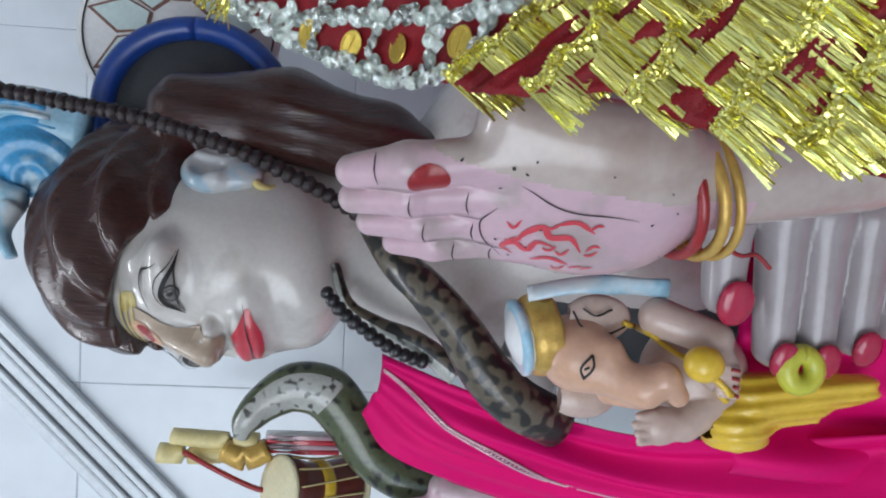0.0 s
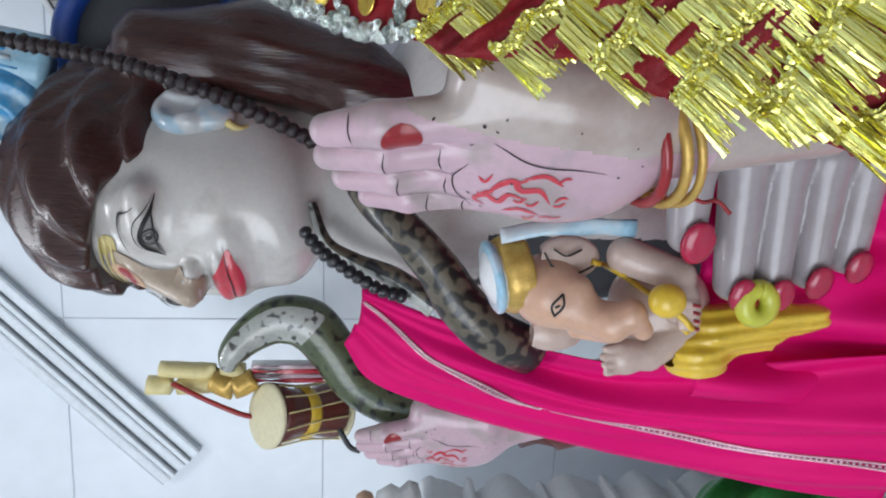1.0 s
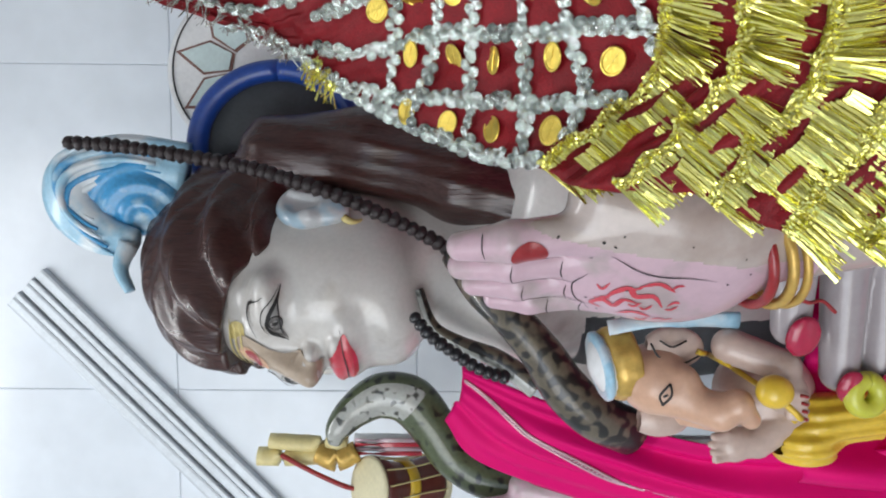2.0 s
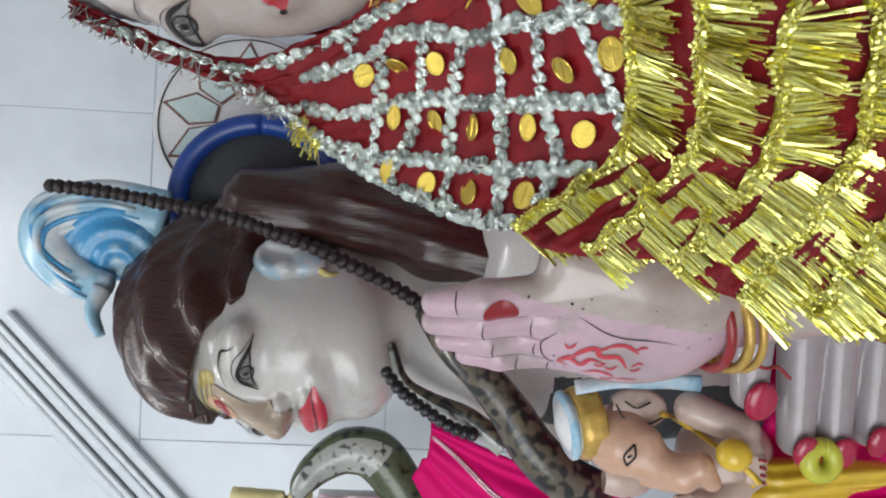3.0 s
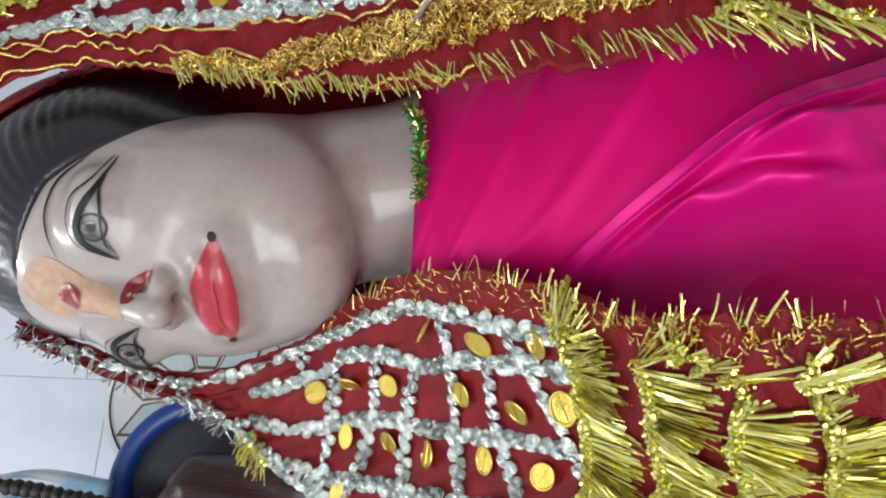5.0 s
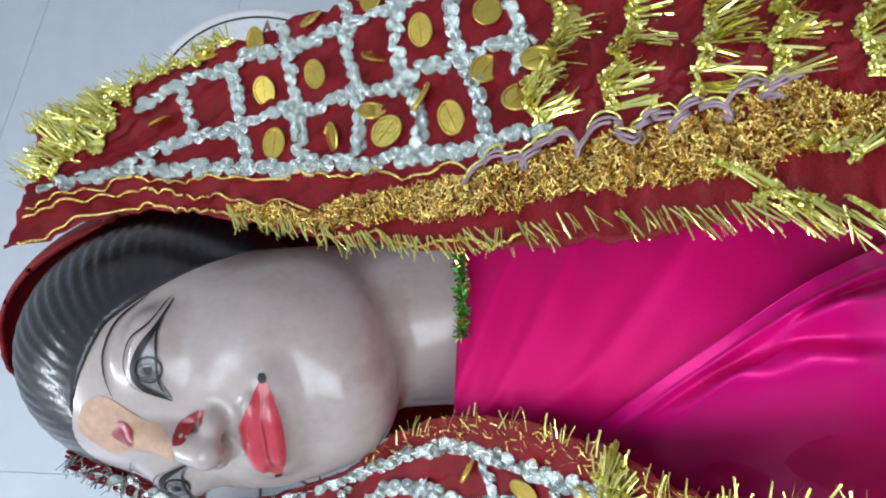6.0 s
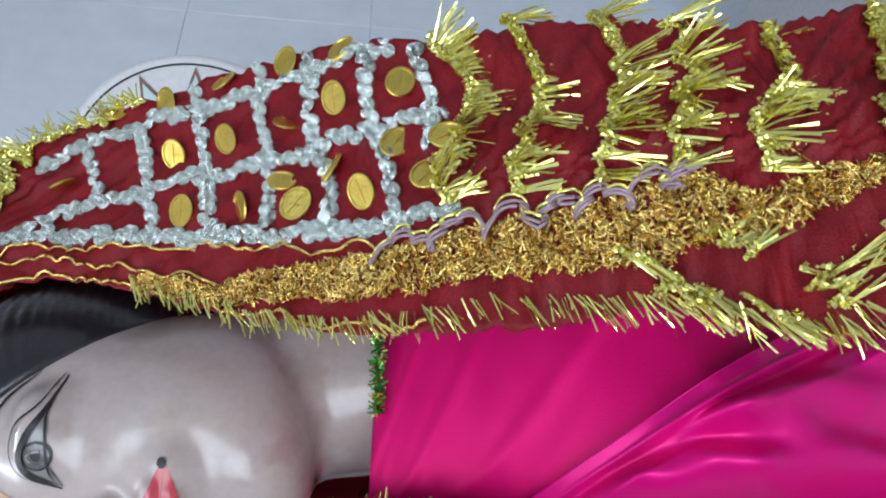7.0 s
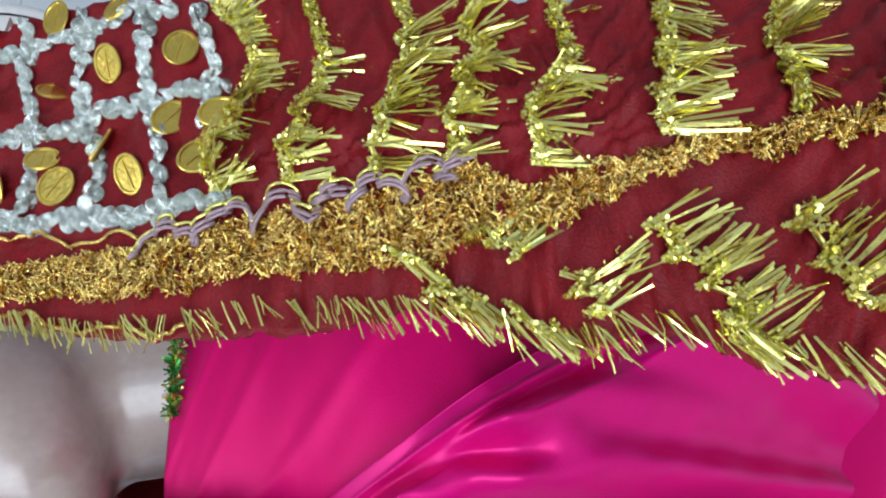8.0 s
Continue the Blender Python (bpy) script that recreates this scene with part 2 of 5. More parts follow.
def moved(verts, m):
    a = np.array(m)
    return np.array(verts, float) @ a[:3, :3].T + a[:3, 3]


# ---- carving: soft unions of rounded forms, turned into a skin ----
def ell(p, c, r):
    q = p - np.array(c)
    a = np.linalg.norm(q / np.array(r), axis=-1)
    b = np.linalg.norm(q / np.array(r) ** 2, axis=-1) + 1e-9
    return a * (a - 1) / b


def cap(p, a, b, ra, rb=None):
    rb = ra if rb is None else rb
    a, b = np.array(a, float), np.array(b, float)
    ba = b - a
    h = np.clip(((p - a) @ ba) / (ba @ ba), 0, 1)
    return np.linalg.norm(p - a - h[..., None] * ba, axis=-1) - (ra + (rb - ra) * h)


def smin(a, b, k):
    h = np.clip(0.5 + 0.5 * (b - a) / k, 0, 1)
    return b + (a - b) * h - k * h * (1 - h)


def smax(a, b, k):
    return -smin(-a, -b, k)


def skin(field, lo, hi, step):
    """Quads on the zero level of field(points), by surface nets, then drawn on to the level itself."""
    ax = [np.arange(a, b + step, step) for a, b in zip(lo, hi)]
    n = [len(a) for a in ax]
    block = [-(-m // 4) for m in n]
    grid = np.stack(np.meshgrid(*[a[0] + step * (4 * np.arange(m) + 1.5) for a, m in zip(ax, block)], indexing="ij"), -1)
    rough = field(grid)
    for k in range(3):
        rough = np.repeat(rough, 4, axis=k)
    d = rough[:n[0], :n[1], :n[2]].copy()
    near = np.argwhere(np.abs(d) < 11 * step)
    d[tuple(near.T)] = field(near * step + np.array([a[0] for a in ax]))
    s = d < 0
    corners = [(a, b, c) for a in (0, 1) for b in (0, 1) for c in (0, 1)]
    cut = lambda g, o: g[o[0]:n[0] - 1 + o[0], o[1]:n[1] - 1 + o[1], o[2]:n[2] - 1 + o[2]]
    count = sum(cut(s, o).astype(int) for o in corners)
    live = np.argwhere((count > 0) & (count < 8))
    acc, num = np.zeros((len(live), 3)), np.zeros(len(live))
    for o in corners:
        for k in range(3):
            if o[k] == 0:
                e = list(o)
                e[k] = 1
                da = d[tuple((live + o).T)]
                db = d[tuple((live + e).T)]
                hit = (da < 0) != (db < 0)
                t = np.where(hit, da / np.where(hit, da - db, 1), 0)
                pt = np.array(o, float)[None] + t[:, None] * (np.array(e) - np.array(o))
                acc += pt * hit[:, None]
                num += hit
    verts = (live + acc / num[:, None]) * step + np.array([a[0] for a in ax])
    ident = np.full([m - 1 for m in n], -1)
    ident[tuple(live.T)] = np.arange(len(live))
    faces = []
    for k in range(3):
        a, b = [j for j in range(3) if j != k]
        lo_, hi_ = [slice(1, m - 1) for m in n], [slice(1, m - 1) for m in n]
        lo_[k], hi_[k] = slice(0, n[k] - 1), slice(1, n[k])
        base = np.argwhere(s[tuple(lo_)] != s[tuple(hi_)]) + np.array([0 if j == k else 1 for j in range(3)])
        sign = s[tuple(base.T)]
        ea, eb = np.eye(3, dtype=int)[a], np.eye(3, dtype=int)[b]
        q = np.stack([ident[tuple(x.T)] for x in (base - ea - eb, base - eb, base, base - ea)], 1)
        flip = sign if k != 1 else ~sign
        q[~flip] = q[~flip][:, ::-1]
        faces.append(q)
    faces = np.vstack(faces)
    faces = faces[(faces >= 0).all(1)]
    e = step * 0.25
    for _ in range(2):
        g = np.stack([field(verts + e * np.eye(3)[k]) - field(verts - e * np.eye(3)[k]) for k in range(3)], 1) / (2 * e)
        verts = verts - np.clip(field(verts), -step, step)[:, None] * g / ((g * g).sum(1, keepdims=True) + 1e-6)
    return verts, faces


def onto(field, x, z, front=-0.25, lift=0.0006):
    """Where rays from the front (along +y) meet the skin of field, lifted a little off it."""
    p = np.stack([np.asarray(x, float), np.full(len(x), front), np.asarray(z, float)], 1)
    for _ in range(60):
        p[:, 1] += np.clip(field(p), -0.01, 0.02) * 0.7
    off = np.abs(field(p)) > 0.003
    if off.any() and not off.all():
        p[off, 1] = p[~off, 1].max()
    p[:, 1] -= lift
    return p


def stroke(soup, field, pts, width, index, m, n=28, lift=0.0014):
    """A painted line on a carved face: a ribbon that follows (x, z) points, tapered at its ends."""
    c = spline(pts, n)
    t = np.gradient(c, axis=0)
    t /= np.linalg.norm(t, axis=1, keepdims=True)
    nrm = np.stack([-t[:, 1], t[:, 0]], 1)
    w = width * np.clip(np.sin(np.linspace(0.12, math.pi - 0.12, n)) * 1.3, 0.2, 1)[:, None]
    rows = [c + nrm * w * k for k in (-0.5, 0, 0.5)]
    p = onto(field, np.concatenate([r[:, 0] for r in rows]), np.concatenate([r[:, 1] for r in rows]), lift=lift)
    f = [(k * n + i, k * n + i + 1, (k + 1) * n + i + 1, (k + 1) * n + i) for k in range(2) for i in range(n - 1)]
    soup.add(moved(p, m), f, index)


def patch(soup, field, outline, index, m, rings=6, n=36, lift=0.0009):
    """A painted area on a carved face, inside a closed line of (x, z) points."""
    o = spline(list(outline) + [outline[0]], n + 1)[:-1]
    c = o.mean(0)
    pts = [c[None]] + [c + (o - c) * (k + 1) / rings for k in range(rings)]
    q = np.vstack(pts)
    p = onto(field, q[:, 0], q[:, 1], lift=lift)
    f = [(0, 1 + i, 1 + (i + 1) % n) for i in range(n)]
    for k in range(rings - 1):
        a = 1 + k * n
        f += [(a + i, a + n + i, a + n + (i + 1) % n, a + (i + 1) % n) for i in range(n)]
    soup.add(moved(p, m), f, index)


# ---- the room ----
def slab(name, lo, hi, material):
    x0, y0, z0 = lo
    x1, y1, z1 = hi
    v = [(x, y, z) for x in (x0, x1) for y in (y0, y1) for z in (z0, z1)]
    f = [(0, 1, 3, 2), (4, 6, 7, 5), (0, 4, 5, 1), (2, 3, 7, 6), (0, 2, 6, 4), (1, 5, 7, 3)]
    return tagged(obj(name, v, f, material, smooth=False), kind="structure")


WALL_Y = 1.12
tagged(slab("floor", (-2.6, -3.0, -0.1), (2.6, 1.4, 0.0), FLOOR), "grey marble floor of the shrine", "floor")
tagged(slab("ceiling", (-2.6, -3.0, 2.8), (2.6, 1.4, 2.9), PLASTER), "white plastered ceiling", "ceiling")
wall = tagged(slab("wall_north", (-2.6, WALL_Y + 0.008, 0), (2.6, 1.4, 2.8), GROUT), "pale glazed tile wall behind the statues", "wall")
tagged(slab("wall_west", (-2.7, -3.0, 0), (-2.6, 1.4, 2.8), PLASTER), "white plastered side wall", "wall")
tagged(slab("wall_east", (2.6, -3.0, 0), (2.7, 1.4, 2.8), PLASTER), "white plastered side wall", "wall")
tagged(slab("wall_south", (1.0, -3.1, 0), (2.7, -3.0, 2.8), PLASTER), "white plastered wall beside the open front", "wall")
tagged(slab("plinth", (-1.3, -0.05, 0), (1.3, WALL_Y, 0.62), FLOOR), "marble plinth under the statues", "plinth")

# ---- statue of the goddess ----
TURN_F = -47
M_F = pose(0.316, 0.348, 1.526, 3, -6, TURN_F)


def face_field(p, jaw=-0.106, wide=1.09, chin_r=0.026, nose=0.0, full=1.0, socket=1.0):
    x = np.abs(p[..., 0])
    q = np.stack([x, p[..., 1], p[..., 2]], -1)
    d = ell(q, (0, 0.015, 0.03), (0.080 * wide, 0.098, 0.105))
    d = smin(d, ell(q, (0, -0.008, -0.025), (0.073 * wide, 0.082, 0.098)), 0.03)
    d = smin(d, ell(q, (0.034, -0.036, -0.042), (0.040 * wide, 0.042, 0.045)), 0.03)
    d = smin(d, ell(q, (0.036 * full, 0.000, -0.076), (0.047, 0.062, 0.050)), 0.03)
    d = smin(d, ell(q, (0.014, -0.030, -0.100), (0.044, 0.050, 0.036 * full)), 0.03)
    d = smin(d, ell(q, (0, -0.056, jaw), (0.030, 0.028, chin_r)), 0.03)
    d = smax(d, -ell(q, (0.036, -0.116, 0.022), (0.030 * socket, 0.026 * socket, 0.018 * socket)), 0.022)
    d = smin(d, ell(q, (0.042, -0.062, 0.018), (0.034, 0.022, 0.020)), 0.016)
    d = smin(d, cap(q, (0, -0.086, 0.030), (0, -0.112 + nose, -0.019), 0.0085, 0.0105), 0.012)
    d = smin(d, ell(q, (0.012, -0.097 + 0.6 * nose, -0.022), (0.009, 0.012, 0.008)), 0.007)
    d = smin(d, ell(q, (0, -0.082, -0.055), (0.040, 0.016, 0.020)), 0.016)
    d = smin(d, ell(q, (0.007, -0.096, -0.0475), (0.023, 0.008, 0.0080)), 0.006)
    d = smin(d, ell(q, (0, -0.095, -0.0600), (0.025, 0.009, 0.0070)), 0.006)
    return d


def neck_f(p):
    d = cap(p, (0.004, 0.034, -0.10), (0.004, 0.045, -0.24), 0.068, 0.076)
    return smin(d, ell(p, (0.015, 0.055, -0.295), (0.135, 0.095, 0.095)), 0.05)


def hair_f(p):
    d = ell(p, (0.004, 0.034, 0.038), (0.100, 0.112, 0.120))
    th = np.arctan2(p[..., 0], p[..., 2] + 0.02)
    line = 0.076 - 5.5 * p[..., 0] ** 2 - (p[..., 1] + 0.05).clip(0) * 1.1
    d = d + 0.0006 * np.sin(th * 90 + 10 * p[..., 1]) * np.clip((p[..., 2] - line) / 0.05, 0, 1)
    return smax(d, line - p[..., 2], 0.004)


def bare_f(p):
    return smin(face_field(p), neck_f(p), 0.016)


soup = Soup()
for field, number, lo, hi in ((bare_f, 0, (-0.21, -0.14, -0.36), (0.21, 0.19, 0.17)), (hair_f, 1, (-0.11, -0.10, -0.10), (0.11, 0.16, 0.18))):
    v, f = skin(field, lo, hi, 0.0026)
    soup.add(moved(v, M_F), f, number)


def eye(soup, field, m, s, white=3, iris=4, line=2, size=1.0, base=0.0, mid=0.048):
    """A long painted eye with its liner, crease and brow; s is +1 or -1, the side of the face."""
    P = lambda pts: [(s * (mid + (a - 0.048) * size), base + b * size) for a, b in pts]
    ring = lambda r, x, z, n: [(x + r * math.cos(w), z + 0.95 * r * math.sin(w)) for w in np.linspace(0, 2 * math.pi, n + 1)[:-1]]
    upper = [(0.0260, 0.0040), (0.0310, 0.0130), (0.0375, 0.0228), (0.0475, 0.0262), (0.0610, 0.0203), (0.0715, 0.0110), (0.0780, 0.0065)]
    lower = [(0.0690, 0.0098), (0.0610, 0.0100), (0.0467, 0.0105), (0.0370, 0.0100), (0.0310, 0.0075)]
    patch(soup, field, P(upper[:-1] + lower), white, m, n=48, lift=0.0010)
    patch(soup, field, P(ring(0.0092, 0.0480, 0.0158, 12)), line, m, lift=0.0014)
    patch(soup, field, P(ring(0.0078, 0.0480, 0.0158, 12)), iris, m, lift=0.0017)
    patch(soup, field, P(ring(0.0030, 0.0485, 0.0160, 9)), line, m, lift=0.0020)
    for a in (-0.5, 0.7, 1.6):
        stroke(soup, field, P([(0.048 + 0.0035 * math.cos(a + k), 0.0158 + 0.0055 * math.sin(a + k)) for k in (0, 0.5, 1.0)]), 0.0012, white, m, n=8, lift=0.0023)
    stroke(soup, field, P(upper), 0.0040, line, m, lift=0.0025)
    stroke(soup, field, P(lower[::-1] + [(0.0740, 0.0075)]), 0.0013, line, m, lift=0.0025)
    stroke(soup, field, P([(0.0315, 0.0205), (0.0390, 0.0300), (0.0513, 0.0330), (0.0660, 0.0275), (0.0745, 0.0150), (0.0785, 0.0085)]), 0.0011, line, m, lift=0.0022)
    stroke(soup, field, P([(0.0258, 0.0440), (0.0400, 0.0500), (0.0530, 0.0512), (0.0675, 0.0440), (0.0790, 0.0255)]), 0.0016, line, m, lift=0.0026)


for s in (1, -1):
    eye(soup, face_field, M_F, s)
    stroke(soup, face_field, [(s * 0.037, -0.0575), (s * 0.042, -0.0540)], 0.005, 2, M_F, n=8)
LIPS = [(-0.039, -0.0565), (-0.026, -0.0465), (-0.013, -0.0395), (-0.005, -0.0365), (0, -0.0380), (0.005, -0.0370), (0.015, -0.0410), (0.029, -0.0485), (0.040, -0.0560), (0.033, -0.0600), (0.018, -0.0650), (0, -0.0665), (-0.018, -0.0650), (-0.032, -0.0605)]
patch(soup, face_field, LIPS, 5, M_F, rings=8, n=56, lift=0.0010)
stroke(soup, face_field, [(-0.034, -0.0570), (-0.014, -0.0545), (0, -0.0550), (0.014, -0.0545), (0.035, -0.0565)], 0.0010, 6, M_F, lift=0.0016)
patch(soup, face_field, [(-0.008, 0.038), (-0.002, 0.050), (0.005, 0.047), (0.011, 0.042), (0.008, 0.032), (0.000, 0.033)], 6, M_F, lift=0.0017)
patch(soup, face_field, [(-0.020, 0.056), (-0.004, 0.076), (0.016, 0.070), (0.026, 0.052), (0.014, 0.028), (0.008, 0.004), (-0.006, 0.004), (-0.010, 0.028)], 7, M_F, lift=0.0006)
patch(soup, face_field, [(0.007, 0.001), (0.011, 0.002), (0.016, -0.006), (0.020, -0.016), (0.015, -0.015), (0.009, -0.006)], 6, M_F, lift=0.0017)
# her raised palm
def palm_field(p):
    d = ell(p, (-0.004, 0.006, -0.030), (0.050, 0.028, 0.068))
    d = smin(d, cap(p, (0.036, 0.008, -0.070), (0.047, 0.016, 0.010), 0.024, 0.021), 0.02)
    d = smin(d, ell(p, (-0.022, -0.006, -0.050), (0.020, 0.014, 0.036)), 0.02)
    d = smin(d, cap(p, (0.008, 0.010, -0.075), (0.018, 0.025, -0.20), 0.029, 0.031), 0.02)
    fingers = None
    for x, top, r in ((0.031, 0.108, 0.0130), (0.0085, 0.108, 0.0120), (-0.0125, 0.099, 0.0115), (-0.032, 0.084, 0.0105)):
        c = smin(cap(p, (x * 1.08, 0.004, 0.005), (x, -0.002, top * 0.62), r * 1.02, r), cap(p, (x, -0.002, top * 0.62), (x * 0.92 - 0.005, 0.001, top - r * 0.8), r, r * 0.74), 0.004)
        fingers = c if fingers is None else smin(fingers, c, 0.0015)
    return smin(d, fingers, 0.010)


M_HAND = pose(0.024, 0.300, 1.250, 0, -3, -46)


def raised_palm(soup, m, back=8, front=9, red=6, line=2, gold=10):
    v, f = skin(palm_field, (-0.06, -0.05, -0.21), (0.075, 0.07, 0.125), 0.0020)
    mid = v[f].mean(1)
    side = (mid[:, 1] < 0.006) & (mid[:, 0] < 0.031 - 0.10 * np.clip(-mid[:, 2], 0, 1) + 0.02 * np.clip(mid[:, 2] / 0.08, 0, 1))
    soup.add(moved(v, m), f, np.where(side & (mid[:, 2] > -0.125), front, back))
    S = lambda pts, w, i: stroke(soup, palm_field, pts, w, i, m, n=20, lift=0.0008)
    patch(soup, palm_field, [(0.0315 + 0.0095 * math.cos(a), 0.056 + 0.0115 * math.sin(a)) for a in np.linspace(0, 2 * math.pi, 13)[:-1]], red, m, n=30)
    S([(-0.024, 0.006), (-0.018, 0.013), (-0.012, 0.006), (-0.017, -0.001), (-0.008, -0.006), (-0.010, -0.016)], 0.0036, 5)
    S([(-0.012, 0.006), (-0.002, 0.001), (0.004, -0.008), (-0.003, -0.013), (-0.002, -0.024), (-0.012, -0.031)], 0.0042, 5)
    S([(-0.026, -0.004), (-0.020, -0.014), (-0.024, -0.026)], 0.0028, 5)
    S([(0.006, -0.014), (0.009, -0.026), (0.002, -0.037)], 0.0030, 5)
    S([(0.038, 0.012), (0.040, 0.011)], 0.0022, line)
    S([(0.012, 0.018), (0.000, 0.026), (-0.014, 0.024), (-0.030, 0.012)], 0.0009, line)
    S([(0.028, 0.006), (0.016, -0.020), (0.012, -0.060)], 0.0009, line)
    for k in range(16):
        x, z = 0.047 * math.sin(7.3 * k + 1) - 0.004, -0.020 + 0.060 * math.sin(3.1 * k * k + 0.4)
        S([(x, z), (x + 0.0012, z + 0.0020 * math.cos(5 * k))], 0.0011, line)
    for k in range(12):
        x, z = -0.012 + 0.016 * math.sin(4.7 * k), -0.010 + 0.024 * math.sin(2.9 * k * k + 1)
        S([(x, z), (x + 0.004 * math.cos(k), z - 0.004), (x + 0.003, z - 0.008)], 0.0018, 5)
    for x, z in ((0.022, 0.060), (0.0, 0.055), (-0.021, 0.040)):
        S([(x, z + 0.030), (x, z), (x * 1.04, z - 0.030)], 0.0014, line)
    for x, zs in ((0.011, (0.034, 0.066)), (-0.011, (0.030, 0.058)), (-0.031, (0.018, 0.040)), (0.034, (0.084,))):
        for z in zs:
            S([(x - 0.008, z - 0.001), (x, z + 0.001), (x + 0.007, z)], 0.0008, line)


raised_palm(soup, M_HAND, back=0)
for z, r, i in ((1.155, 0.0036, 10), (1.167, 0.0034, 6), (1.146, 0.0028, 10)):
    a = np.linspace(0, 2 * math.pi, 41)
    v, f = tube(np.stack([0.038 + 0.0385 * np.cos(a), 0.304 + 0.0385 * np.sin(a), z + 0.006 * np.sin(a) + 0.010 * np.cos(a)], 1), r, 8)
    soup.add(v, f, i)
v, f = tube(spline([(0.012, 0.280, 1.156), (0.003, 0.296, 1.144), (0.005, 0.300, 1.130), (0.001, 0.300, 1.118), (0.002, 0.302, 1.108), (-0.006, 0.303, 1.098)], 30), 0.0014, 6)
soup.add(v, f, 6)


# her other arm's fingers, held round the child, with red nails
def grip_field(p):
    d = None
    for z, tip, dz in ((1.092, -0.030, 0.004), (1.052, -0.066, 0.006), (1.022, -0.066, 0.006), (0.992, -0.056, 0.004), (0.963, -0.044, 0.002)):
        c = smin(cap(p, (0.13, 0.385, z + 0.012), (0.03, 0.362, z + dz), 0.0185, 0.0175), cap(p, (0.03, 0.362, z + dz), (tip, 0.372, z), 0.0175, 0.0140), 0.01)
        d = c if d is None else smin(d, c, 0.0025)
    return d


v, f = skin(grip_field, (-0.09, 0.33, 0.93), (0.15, 0.42, 1.135), 0.0026)
soup.add(v, f, 8)
for z, x, k in ((1.090, -0.034, 1.25), (1.052, -0.072, 1.0), (1.022, -0.072, 1.0), (0.993, -0.062, 1.0), (0.963, -0.050, 1.0)):
    v, f = skin(lambda p: ell(p, (0, 0, 0), (0.0140 * k, 0.0045, 0.0105 * k)), (-0.024, -0.01, -0.02), (0.024, 0.01, 0.02), 0.003)
    soup.add(moved(v, pose(x, 0.3555, z, 0, 0, -18)), f, 11)
v, f = tube(spline([(0.13, 0.40, 1.03), (0.22, 0.42, 1.03), (0.30, 0.42, 1.05)], 12), [0.075] * 12, 20)
soup.add(v, f, 8)
v, f = skin(lambda p: smin(smin(ell(p, (0.31, 0.50, 1.10), (0.15, 0.15, 0.22)), ell(p, (0.26, 0.56, 0.80), (0.34, 0.30, 0.14)), 0.08), ell(p, (0.10, 0.46, 0.76), (0.36, 0.20, 0.12)), 0.08), (-0.30, 0.22, 0.62), (0.62, 0.90, 1.34), 0.009)
v[:, 2] = np.maximum(v[:, 2], 0.621)
soup.add(v, f, 12)
goddess = tagged(soup.make("goddess_statue", [SKIN_F, HAIR_F, LINE, EYEWHITE, IRIS, LIP, REDPAINT, ORANGE, GREYSKIN, PINKSKIN, GOLDPAINT, NAIL, PINK]),
                 "painted marble statue of a goddess with long eyes and red lips", "statue")

# ---- her blouse ----
def blouse_wave(u, v):
    f = 0.006 * np.sin(8 * v + 1.3 * u + 0.8) * np.clip(u - 1.2, 0, 1.5) + 0.004 * np.sin(17 * v - 1.1 * u) * np.clip(u - 2, 0, 1.2)
    ridge = 0.004 * np.exp(-((u - 2.0 - 5.0 * (v - 0.35)) / 0.16) ** 2)
    fine = 0.0006 * np.sin(26 * v + 9 * u + 2 * np.sin(3 * u)) + 0.0004 * np.sin(41 * v - 13 * u + 3 * np.sin(5 * v)) + 0.004 * np.exp(-((u - 1.3 - 3.4 * (v - 0.45)) / 0.10) ** 2) + 0.003 * np.exp(-((u - 0.7 - 4.2 * (v - 0.55)) / 0.09) ** 2)
    z = np.zeros_like(u)
    return np.stack([z, -f - ridge - fine, z], 1)


blouse = tagged(new("blouse"), "magenta satin blouse wrapped round the statue", "blouse")
cage = [[(x, y + dy, z) for x, dy in ((0.205, 0.12), (0.25, 0.032), (0.29, 0.0), (0.35, 0.0), (0.42, 0.03), (0.50, 0.10))]
        for y, z in ((0.272, 1.345), (0.232, 1.318), (0.185, 1.278), (0.130, 1.240), (0.092, 1.200), (0.098, 1.140), (0.130, 1.060), (0.19, 0.95))]
D = Drape(cage, wave=blouse_wave)
v, f = D.sheet(90, 80)
obj("cloth", v, f, PINK, parent=blouse)


